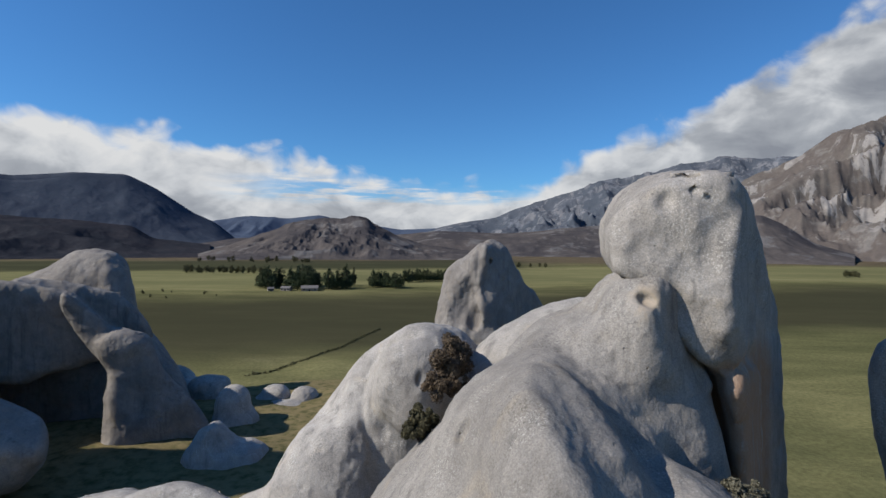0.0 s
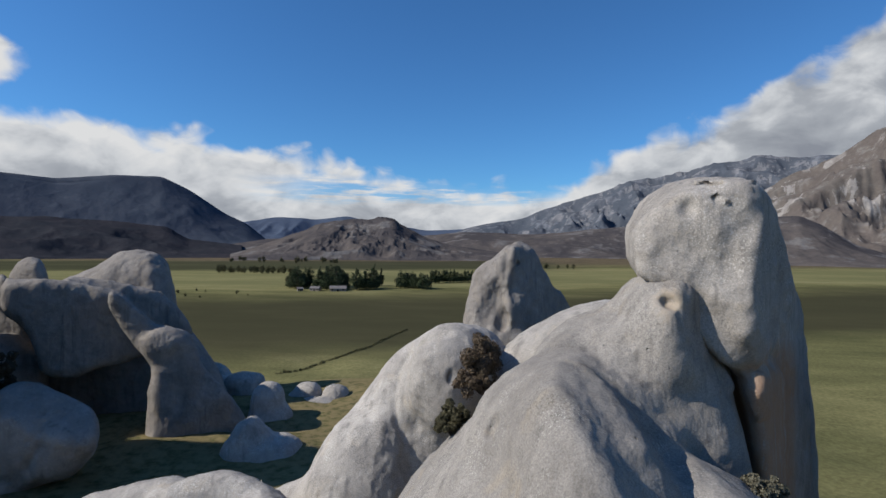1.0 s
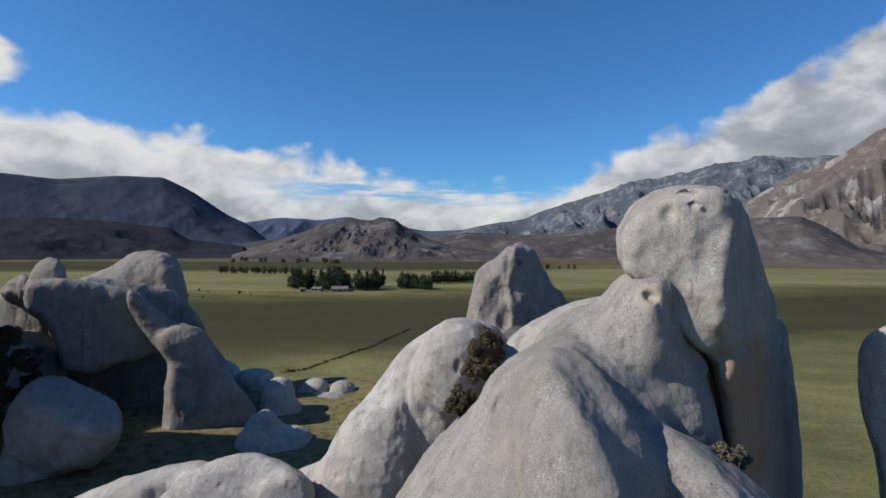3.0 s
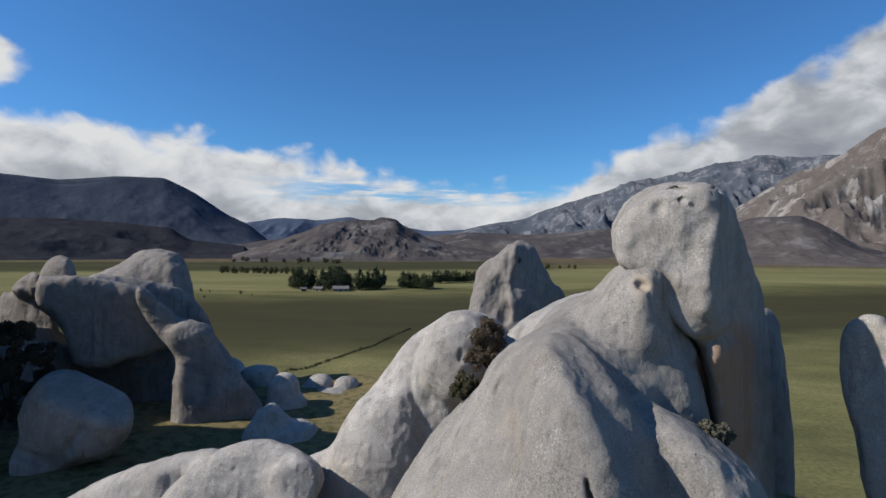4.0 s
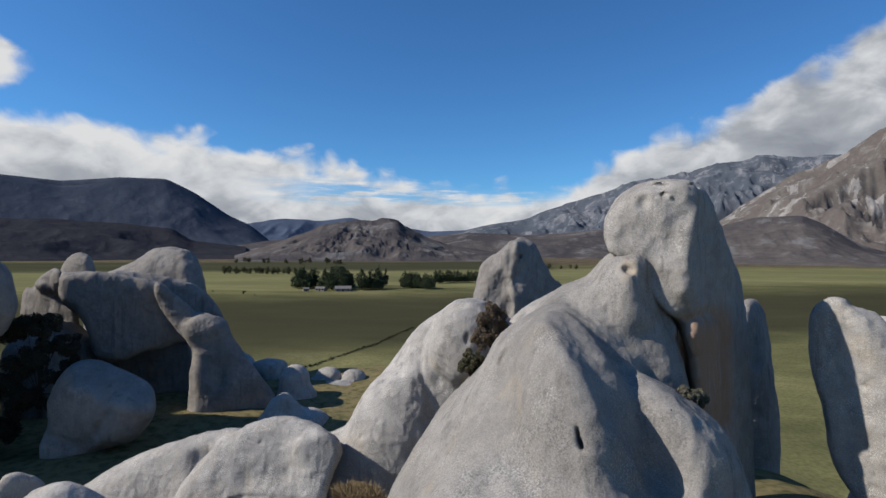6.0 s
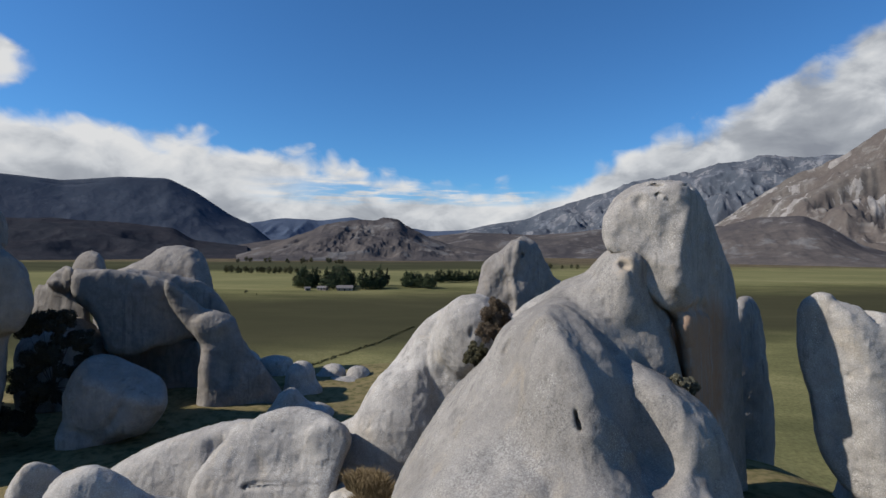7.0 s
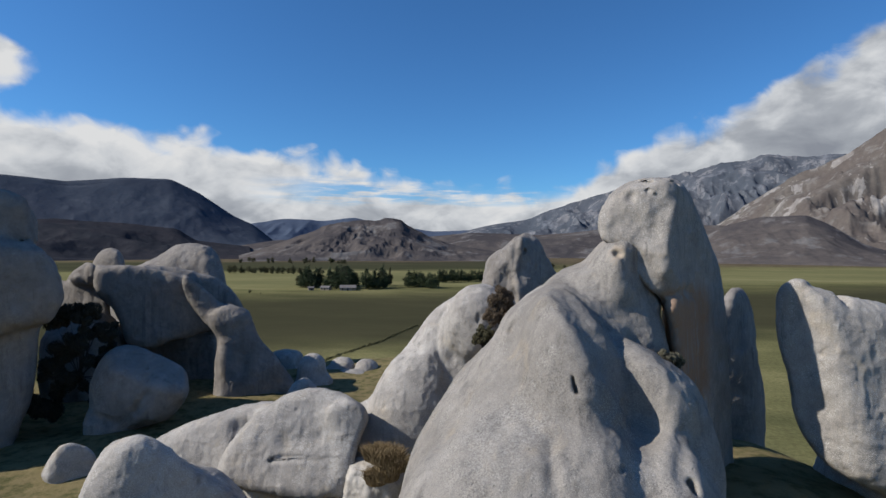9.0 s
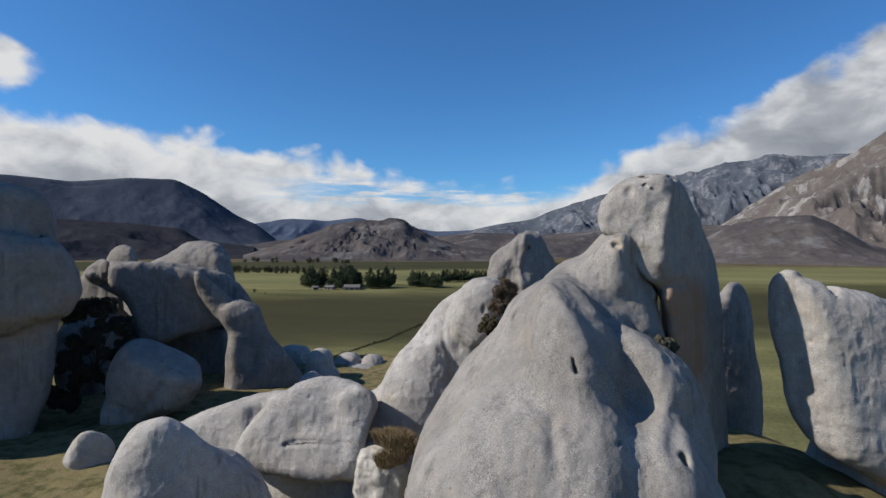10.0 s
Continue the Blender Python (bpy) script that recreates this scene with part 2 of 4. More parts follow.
def foliage(name, a, b):
    m, n = material(name)
    pos = n.add("ShaderNodeNewGeometry")
    col = n.mix(pos.outputs["Random Per Island"], a, b)
    finish(n, col, 0.8)
    return m


def plain(name, color, rough=0.8, amp=0.25, scale=3.0):
    m, n = material(name)
    pos = n.add("ShaderNodeNewGeometry").outputs["Position"]
    f = n.noise(pos, scale, 5.0, 0.6)
    col = n.mix(1.0, color, n.ramp(f, (0.3, 1 - amp), (0.7, 1 + amp)), "MULTIPLY")
    finish(n, col, rough, f, 0.3, 0.03)
    return m


STONE = limestone("limestone", tone=(1.12, 1.11, 1.10))
STONE_TOWER = limestone("limestone_tower", tone=(0.93, 0.91, 0.89), stain=(9.6, 12, 39.2, 2.3, 3.7))
STONE_DOME = limestone("limestone_dome", tone=(0.79, 0.775, 0.76), rim=(5.5, 11.3, 44.3, 1.0), crust=(0.3, 7.0, 36.2, 3.4))
STONE_LEDGE = limestone("limestone_ledge", tone=(1.08, 1.07, 1.06), crust=(-8.6, 17.6, 31.2, 3.0))
# STONE copy, shade put into its tone, for left rocks, fin and peak
STONE_SHADED = limestone("limestone_shaded", tone=(0.72, 0.70, 0.69))
STONE_WHITE = limestone("limestone_broken", tone=(1.35, 1.33, 1.28))
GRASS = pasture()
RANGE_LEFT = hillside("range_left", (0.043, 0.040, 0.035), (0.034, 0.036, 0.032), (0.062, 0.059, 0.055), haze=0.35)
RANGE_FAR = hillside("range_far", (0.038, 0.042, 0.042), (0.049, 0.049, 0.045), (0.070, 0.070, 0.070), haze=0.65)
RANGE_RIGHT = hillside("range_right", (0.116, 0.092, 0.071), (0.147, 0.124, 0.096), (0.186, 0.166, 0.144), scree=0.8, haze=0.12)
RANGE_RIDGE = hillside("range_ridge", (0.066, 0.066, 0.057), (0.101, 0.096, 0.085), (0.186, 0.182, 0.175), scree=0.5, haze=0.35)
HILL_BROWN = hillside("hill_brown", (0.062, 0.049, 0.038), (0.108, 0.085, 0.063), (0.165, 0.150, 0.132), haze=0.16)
# tussock colours lowered to carry the cloud shadow over the western foothills
HILL_SHADED = hillside("hill_shaded", (0.022, 0.020, 0.018), (0.034, 0.027, 0.024), (0.037, 0.034, 0.031), haze=0.12)
PINE = foliage("pine", (0.024, 0.034, 0.018), (0.062, 0.078, 0.036))
BROADLEAF = foliage("broadleaf", (0.038, 0.042, 0.020), (0.095, 0.088, 0.042))
SHRUB = foliage("shrub_leaf", (0.045, 0.042, 0.024), (0.120, 0.106, 0.060))
SCRUB_DARK = foliage("scrub_dark", (0.024, 0.024, 0.018), (0.055, 0.053, 0.040))
SHRUB_GREY = foliage("shrub_grey", (0.07, 0.066, 0.046), (0.17, 0.158, 0.115))
SHRUB_RUST = foliage("shrub_rust", (0.066, 0.052, 0.036), (0.165, 0.120, 0.080))
STRAW = foliage("straw", (0.09, 0.062, 0.034), (0.24, 0.175, 0.09))
BARK = plain("bark", (0.055, 0.045, 0.036))
ROOFING = plain("roofing", (0.16, 0.145, 0.135), 0.5)
WEATHERBOARD = plain("weatherboard", (0.22, 0.19, 0.155), 0.7, 0.08)
GLASS_DARK = plain("window_glass", (0.03, 0.035, 0.04), 0.1, 0.05)

# ---- shapes ----
def lattice(ix, iy, iz):
    h = (ix * 374761393 + iy * 668265263 + iz * 1274126177) & 0xFFFFFFFF
    h = ((h ^ (h >> 13)) * 1274126177) & 0xFFFFFFFF
    return ((h ^ (h >> 16)) & 0xFFFF) / 32767.5 - 1.0


def vnoise(p):
    """Smooth value noise in -1..1 at points p (n, 3)."""
    i = np.floor(p).astype(np.int64)
    f = p - i
    f = f * f * f * (f * (f * 6 - 15) + 10)
    out = 0
    for a in (0, 1):
        for b in (0, 1):
            for c in (0, 1):
                wgt = (f[:, 0] if a else 1 - f[:, 0]) * (f[:, 1] if b else 1 - f[:, 1]) * (f[:, 2] if c else 1 - f[:, 2])
                out = out + wgt * lattice(i[:, 0] + a, i[:, 1] + b, i[:, 2] + c)
    return out


def fbm(p, scale, octaves=4, gain=0.5, ridged=False):
    total, amp, q = 0, 1.0, p * scale
    for k in range(octaves):
        v = vnoise(q + 17.3 * k)
        total = total + amp * ((1 - 2 * np.abs(v)) if ridged else v)
        q, amp = q * 2.03, amp * gain
    return total


def smooth(a, b, x):
    t = np.clip((x - a) / (b - a), 0, 1)
    return t * t * (3 - 2 * t)


def mesh_object(name, verts, faces, mat, parent=None, shade=True):
    me = bpy.data.meshes.new(name)
    me.from_pydata(np.asarray(verts).tolist(), [], np.asarray(faces).tolist() if isinstance(faces, np.ndarray) else faces)
    me.materials.append(mat)
    if shade:
        me.polygons.foreach_set("use_smooth", np.ones(len(me.polygons), bool))
    me.update()
    ob = new(name, me)
    if parent:
        ob.parent = parent
    return ob


def ellipsoids(p, blobs, power):
    """Soft distance of points p to each (x, y, z, rx, ry, rz, lean): lean turns it in the xz plane, to the right; an eighth number squares it off."""
    out = []
    for x, y, z, rx, ry, rz, lean, *own in blobs:
        q = p - (x, y, z)
        c, s = math.cos(radians(lean)), math.sin(radians(lean))
        q = np.stack([c * q[:, 0] - s * q[:, 2], q[:, 1], s * q[:, 0] + c * q[:, 2]], 1)
        e = own[0] if own else power
        k = (np.abs(q / (rx, ry, rz)) ** e).sum(1) ** (1 / e) + 1e-6
        out.append(np.sqrt((q * q).sum(1)) * (1 - 1 / k) - 0.0)
    return np.array(out)


def stroke_distance(p, path):
    best = np.full(len(p), 1e9)
    for a, b in zip(path, path[1:]):
        a, b = np.array(a), np.array(b)
        ab = b - a
        t = np.clip(((p - a) @ ab) / (ab @ ab + 1e-9), 0, 1)
        d = p - a - t[:, None] * ab
        best = np.minimum(best, (d * d).sum(1))
    return np.sqrt(best)


def rounded(profile, times=2):
    """Cuts the corners of a closed outline."""
    a = np.array(profile, float)
    for _ in range(times):
        b = np.roll(a, -1, 0)
        a = np.stack([a * 0.8 + b * 0.2, a * 0.2 + b * 0.8], 1).reshape(-1, 2)
    return a


def outline_distance(q, outline):
    """Signed distance of points q (n, 2) to a closed outline, negative inside."""
    best, inside = np.full(len(q), 1e9), np.zeros(len(q), bool)
    for a, b in zip(outline, np.roll(outline, -1, 0)):
        ab, aq = b - a, q - a
        t = np.clip((aq @ ab) / (ab @ ab + 1e-9), 0, 1)
        d = aq - t[:, None] * ab
        best = np.minimum(best, (d * d).sum(1))
        if a[1] != b[1]:
            over = (q[:, 1] < a[1]) != (q[:, 1] < b[1])
            inside ^= over & (aq[:, 0] < (q[:, 1] - a[1]) * ab[0] / ab[1])
    return np.sqrt(best) * np.where(inside, -1, 1)


def masses(p, slabs):
    """Distance to rounded masses (y, half depth, edge radius, turn, lean, run, dip, outline): an outline in x and z given depth along (run, 1, dip), its faces turned about z and leaned back."""
    out = []
    for y, deep, edge, turn, lean, run, dip, profile in slabs:
        o = rounded(profile)
        mid = o.mean(0)
        side = np.abs(p[:, 1] - y - turn * (p[:, 0] - mid[0]) - lean * (p[:, 2] - mid[1])) - deep
        flat = outline_distance(p[:, [0, 2]] - (p[:, 1:2] - y) * (run, dip), o)
        h = np.clip(0.5 + 0.5 * (flat - side) / edge, 0, 1)
        out.append(side * (1 - h) + flat * h + edge * h * (1 - h))
    return out


def rock_field(blobs, slabs, cuts, strokes, planes, blend, power, lumps, fine):
    seat = (*slabs[0][7][0], 0) if slabs else blobs[0]
    def field(p, detail=False):
        d = np.array([*ellipsoids(p, blobs, power), *masses(p, slabs)])
        m = d.min(0)
        v = m - blend * np.log(np.exp(-np.clip((d - m) / blend, 0, 40)).sum(0))
        if lumps:
            v = v + lumps * (0.7 * fbm(p + seat[0], 0.33, 2) + 0.5 * fbm(p * (1.0, 1.0, 0.25) + seat[1], 0.55, 2))
        for (x, y, z), facing, k in planes:
            s = (p - (x, y, z)) @ np.array(Vector(facing).normalized())
            h = np.clip(0.5 + 0.5 * (s - v) / k, 0, 1)
            v = v * (1 - h) + s * h + k * h * (1 - h)
        for width, deep, path in strokes:
            v = v + deep * np.exp(-(stroke_distance(p, path) / width) ** 2)
        if cuts:
            cd = ellipsoids(p, [c[:7] for c in cuts], 2.0)
            for c, k in zip(cd, [c[7] for c in cuts]):
                h = np.clip(0.5 - 0.5 * (v + c) / k, 0, 1)
                v = v * (1 - h) - c * h + k * h * (1 - h)
        if detail and fine:
            v = v + fine * (fbm(p, 1.3, 4, 0.5) + 1.2 * fbm(p * (1.0, 1.0, 0.22) + 9, 1.1, 2) + 0.35 * np.maximum(fbm(p + 40, 0.9, 2), 0) * fbm(p, 5.0, 2))
        return v
    return field


def near_values(field, g, step, block=5):
    """The field on a grid, worked out in full only in the blocks that may hold the skin."""
    n = g.shape[:3]
    at = [np.minimum(np.arange(block // 2, k + block, block), k - 1) for k in n]
    rough = field(g[np.ix_(*at)].reshape(-1, 3)).reshape([len(a) for a in at])
    where = [np.minimum(np.arange(k) // block, len(a) - 1) for k, a in zip(n, at)]
    val = rough[np.ix_(*where)].copy()
    close = np.abs(val) < step * block * 1.25 + 0.6
    val[close] = field(g[close])
    return val


def surface(field, lo, hi, step):
    """Surface nets: verts and quads of field = 0 inside a box."""
    axes = [np.arange(a, b + step, step) for a, b in zip(lo, hi)]
    g = np.stack(np.meshgrid(*axes, indexing="ij"), -1)
    n = g.shape[:3]
    val = near_values(field, g, step)
    cells = tuple(k - 1 for k in n)
    acc, cnt = np.zeros((*cells, 3)), np.zeros(cells)
    corner = [(a, b, c) for a in (0, 1) for b in (0, 1) for c in (0, 1)]
    part_of = {k: tuple(slice(o, o + m) for o, m in zip(k, cells)) for k in corner}
    for a in corner:
        for ax in range(3):
            if a[ax]:
                continue
            b = tuple(1 if i == ax else a[i] for i in range(3))
            va, vb = val[part_of[a]], val[part_of[b]]
            cross = (va < 0) != (vb < 0)
            t = np.where(cross, va / np.where(cross, va - vb, 1), 0)
            for i in range(3):
                acc[..., i] += np.where(cross, a[i] + (t if i == ax else 0), 0)
            cnt += cross
    live = cnt > 0
    index = -np.ones(cells, np.int64)
    index[live] = np.arange(live.sum())
    where = np.argwhere(live)
    verts = (where + acc[live] / cnt[live][:, None]) * step + np.array([a[0] for a in axes])
    quads = []
    for ax in range(3):
        u, w = (ax + 1) % 3, (ax + 2) % 3
        sl = [slice(1, -1)] * 3
        sl[ax] = slice(0, -1)
        nx = list(sl)
        nx[ax] = slice(1, None)
        a, b = val[tuple(sl)] < 0, val[tuple(nx)] < 0
        for flip in (False, True):
            at = np.argwhere((a & ~b) if not flip else (~a & b))
            if not len(at):
                continue
            at = at + np.array([0 if i == ax else 1 for i in range(3)])
            ring = []
            for du, dw in ((-1, -1), (0, -1), (0, 0), (-1, 0)):
                c = at.copy()
                c[:, u] += du
                c[:, w] += dw
                ring.append(index[c[:, 0], c[:, 1], c[:, 2]])
            ring = np.stack(ring[::-1] if flip else ring, 1)
            quads.append(ring)
    quads = np.concatenate(quads)
    return verts, quads[(quads >= 0).all(1)]


def split_quads(v, q):
    """Each quad into four."""
    e = np.stack([q, np.roll(q, -1, 1)], -1)
    key = np.sort(e.reshape(-1, 2), 1)
    uniq, inv = np.unique(key[:, 0] * (len(v) + 1) + key[:, 1], return_inverse=True)
    ends = np.stack([uniq // (len(v) + 1), uniq % (len(v) + 1)], 1)
    inv = inv.reshape(-1, 4) + len(v)
    mid, cen = v[ends].mean(1), v[q].mean(1)
    ci = np.arange(len(q)) + len(v) + len(mid)
    nq = np.concatenate([np.stack([q[:, k], inv[:, k], ci, inv[:, k - 1]], 1) for k in range(4)])
    return np.concatenate([v, mid, cen]), nq


def settle(v, field, reach=0.5):
    """Moves points onto the surface; also gives the way out of it."""
    e = 0.02
    f = field(v, True)
    grad = np.stack([field(v + d, True) - f for d in np.eye(3) * e], 1) / e
    g2 = (grad * grad).sum(1) + 0.05
    move = -(f / g2)[:, None] * grad
    length = np.sqrt((move * move).sum(1)) + 1e-9
    return v + move * np.minimum(1, reach / length)[:, None], grad / np.sqrt(g2)[:, None]


def pocks(p, cell):
    """Hollows, one to a cell: 0 outside, up to 1 at their middle."""
    i = np.floor(p / cell).astype(np.int64)
    best = np.full(len(p), 9.0)
    for a in (-1, 0, 1):
        for b in (-1, 0, 1):
            for c in (-1, 0, 1):
                j = i + (a, b, c)
                off = np.stack([lattice(j[:, 0] + k, j[:, 1], j[:, 2]) for k in (0, 57, 113)], 1) * 0.35 + 0.5
                d = p / cell - j - off
                size = 0.22 + 0.12 * lattice(j[:, 0], j[:, 1] + 31, j[:, 2])
                best = np.minimum(best, np.sqrt((d * d).sum(1)) / size)
    return np.clip(1 - best * best, 0, 1)


def relief(p, step):
    """Worn skin of the stone: shallow scallops, chipped facets, pocked patches."""
    chip = fbm(p + 21, 0.9, 3, 0.55, True)
    worn = 0.045 * np.maximum(chip - 0.55, 0) + 0.022 * fbm(p * (1, 1, 0.6), 2.6, 3, 0.55)
    holes = smooth(0.30, 0.70, fbm(p + 77, 0.35, 2)) * pocks(p, 0.75)
    return 0.9 * worn - 0.06 * holes


def rock(name, blobs, label, slabs=(), cuts=(), strokes=(), planes=(), mat=None, step=0.4, splits=1, blend=0.35, power=2.2, lumps=0.2, fine=0.02, group=""):
    """One weathered boulder: blobs and rounded masses melted together, hollows cut out, relief on top."""
    lows, highs = [], []
    for x, y, z, rx, ry, rz, *_ in blobs:
        r = max(rx, rz)
        lows.append((x - r, y - ry, z - r)), highs.append((x + r, y + ry, z + r))
    for y, deep, edge, turn, lean, run, dip, profile in slabs:
        (x0, z0), (x1, z1) = np.min(profile, 0), np.max(profile, 0)
        r = deep + abs(turn) * (x1 - x0) / 2 + abs(lean) * (z1 - z0) / 2
        lows.append((x0 - abs(run) * r, y - r, z0 - abs(dip) * r)), highs.append((x1 + abs(run) * r, y + r, z1 + abs(dip) * r))
    lo, hi = np.min(lows, 0) - 0.8, np.max(highs, 0) + 0.8
    mid = (lo + hi) / 2
    lo[2] = max(lo[2], ground_z(mid[:1], mid[1:2])[0] - 4)
    field = rock_field(blobs, slabs, cuts, strokes, planes, blend, power, lumps, fine)
    v, q = surface(field, lo, hi, step)
    v, out = settle(v, field, step)
    for _ in range(splits):
        both, q = split_quads(np.concatenate([v, out], 1), q)
        v, out = both[:, :3], both[:, 3:]
        out = out / (np.sqrt((out * out).sum(1)) + 1e-6)[:, None]
        v = v - out * np.clip(field(v, True), -0.5 * step, 0.5 * step)[:, None]
    v = v + out * relief(v, step)[:, None]
    return tagged(mesh_object(name, v, q, mat or STONE), label, "rock", group)


# ---- ground ----
def ground_z(x, y):
    """The knoll that carries the rocks, higher under the tower, falling to a flat valley floor at z = 0."""
    east = smooth(-5, 15, x)
    r = np.hypot((x + 5) * (0.8 + 0.5 * east), y - 18)
    p = np.stack([x, y, 0 * x], 1)
    t = np.clip((r + 10 * vnoise(p * 0.02) - (40 - 16 * east)) / (110 - 22 * east), 0, 1)
    knoll = KNOLL_TOP * (1 - t * t * (3 - 2 * t))
    knoll = knoll + 6.0 * np.exp(-((x - 14) / 15) ** 2 - ((y - 17) / 14) ** 2)
    near = 1 - smooth(150, 260, r)
    return knoll + near * (0.8 * fbm(p, 0.06, 3) + 0.12 * fbm(p, 0.5, 3)) + (1 - near) * 0.6 * vnoise(p * 0.004)


KNOLL_TOP = 26.5


def make_ground():
    rings = np.concatenate([np.arange(0, 70, 0.8), np.geomspace(70, 4950, 150)])
    turns = 300
    a = np.linspace(0, 2 * np.pi, turns, endpoint=False)
    x = (rings[:, None] * np.sin(a)).ravel() - 5
    y = (rings[:, None] * np.cos(a)).ravel() + 18
    v = np.stack([x, y, ground_z(x, y)], 1)
    i = np.arange(len(rings) - 1)[:, None] * turns + np.arange(turns)
    j = np.arange(len(rings) - 1)[:, None] * turns + (np.arange(turns) + 1) % turns
    q = np.stack([i, i + turns, j + turns, j], -1).reshape(-1, 4)
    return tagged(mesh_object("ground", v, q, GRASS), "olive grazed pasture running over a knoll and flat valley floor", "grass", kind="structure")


make_ground()


# ---- ranges ----
def hill_range(name, mat, near, far, crest, label, seed=0.0, rough=0.22, size=0.0035, sides=240, bands=70, lean=0.5):
    """A range between two distances: crest is (azimuth, height) pairs; spurs and gullies run down its face."""
    az0, az1 = crest[0][0], crest[-1][0]
    a = np.linspace(az0, az1, sides)
    h = np.interp(a, [c[0] for c in crest], [c[1] for c in crest])
    k = np.ones(7) / 7
    h = np.convolve(np.pad(h, 3, "edge"), k, "valid")
    t = np.linspace(0, 1.5, bands)
    A, T = np.meshgrid(np.radians(a), t, indexing="ij")
    H = np.repeat(h[:, None], bands, 1)
    R = near + (far - near) * T
    x, y = R * np.sin(A), R * np.cos(A)
    p = np.stack([x.ravel(), y.ravel(), np.full(x.size, seed)], 1)
    rid = fbm(p, size, 5, 0.5, True).reshape(x.shape)
    rid2 = fbm(p + 300, size * 0.4, 3, 0.5, True).reshape(x.shape)
    up = np.where(T < 1, T ** (1 + lean), 1 - (T - 1) * 0.9)
    carve = rid * 0.55 + rid2 * 0.45
    z = H * up + H * rough * (carve - 0.45) * np.sin(np.pi * np.clip(T, 0, 1)) ** 0.8
    brow = H * (0.965 + 0.06 * (rid2 - 0.5)) * (0.15 + 0.85 * T)
    z = np.where(T < 1, np.where(z > brow, brow + 0.15 * (z - brow), z), z)
    z += H * min(rough, 0.3) * 0.10 * (rid + rid2 - 1.0) * smooth(0.7, 1.0, T)
    z = np.maximum(z, -3) - 6 * (T < 0.02)
    v = np.stack([x, y, z], -1).reshape(-1, 3)
    i = np.arange(sides - 1)[:, None] * bands + np.arange(bands - 1)
    q = np.stack([i, i + bands, i + bands + 1, i + 1], -1).reshape(-1, 4)[:, ::-1]
    return tagged(mesh_object(name, v, q, mat), label, "mountain", kind="structure")



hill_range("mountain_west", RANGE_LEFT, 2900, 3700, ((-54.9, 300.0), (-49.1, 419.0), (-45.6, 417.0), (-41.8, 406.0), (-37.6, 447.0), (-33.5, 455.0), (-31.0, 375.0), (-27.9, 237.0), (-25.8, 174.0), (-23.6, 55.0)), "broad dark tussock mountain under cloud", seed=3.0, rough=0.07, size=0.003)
hill_range("hill_west", HILL_SHADED, 1700, 2300, ((-54.9, 139.0), (-45.6, 130.0), (-39.8, 125.0), (-33.0, 104.0), (-31.3, 62.0), (-26.3, 36.0)), "low brown foothills darkened for cloud shade", seed=8.0, rough=0.3)
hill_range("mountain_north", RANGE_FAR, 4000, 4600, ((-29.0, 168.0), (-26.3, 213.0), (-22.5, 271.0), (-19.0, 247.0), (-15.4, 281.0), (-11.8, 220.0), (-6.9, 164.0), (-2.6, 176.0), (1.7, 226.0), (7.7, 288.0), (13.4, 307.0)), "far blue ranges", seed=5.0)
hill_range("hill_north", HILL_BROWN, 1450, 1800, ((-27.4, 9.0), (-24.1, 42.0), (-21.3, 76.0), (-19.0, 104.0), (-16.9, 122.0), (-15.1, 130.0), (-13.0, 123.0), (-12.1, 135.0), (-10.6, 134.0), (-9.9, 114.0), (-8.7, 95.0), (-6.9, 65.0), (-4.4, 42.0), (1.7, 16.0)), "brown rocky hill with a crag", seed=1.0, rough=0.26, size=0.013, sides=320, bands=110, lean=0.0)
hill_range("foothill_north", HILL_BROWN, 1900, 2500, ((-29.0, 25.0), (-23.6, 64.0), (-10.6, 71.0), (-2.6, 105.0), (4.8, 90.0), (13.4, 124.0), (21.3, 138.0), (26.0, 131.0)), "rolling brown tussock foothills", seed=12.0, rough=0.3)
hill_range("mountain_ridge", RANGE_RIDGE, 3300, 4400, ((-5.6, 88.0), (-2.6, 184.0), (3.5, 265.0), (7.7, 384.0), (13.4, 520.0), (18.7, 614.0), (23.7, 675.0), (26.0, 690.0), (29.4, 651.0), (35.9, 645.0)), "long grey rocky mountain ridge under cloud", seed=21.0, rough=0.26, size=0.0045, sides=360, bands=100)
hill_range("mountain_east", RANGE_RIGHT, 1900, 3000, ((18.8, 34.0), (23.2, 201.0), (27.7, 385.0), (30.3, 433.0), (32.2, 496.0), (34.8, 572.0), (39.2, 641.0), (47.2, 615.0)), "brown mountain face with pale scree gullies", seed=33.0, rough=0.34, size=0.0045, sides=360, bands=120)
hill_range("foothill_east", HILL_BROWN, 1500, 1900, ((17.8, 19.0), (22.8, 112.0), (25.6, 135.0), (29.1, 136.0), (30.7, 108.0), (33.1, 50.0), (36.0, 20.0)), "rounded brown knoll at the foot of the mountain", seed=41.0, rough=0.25)

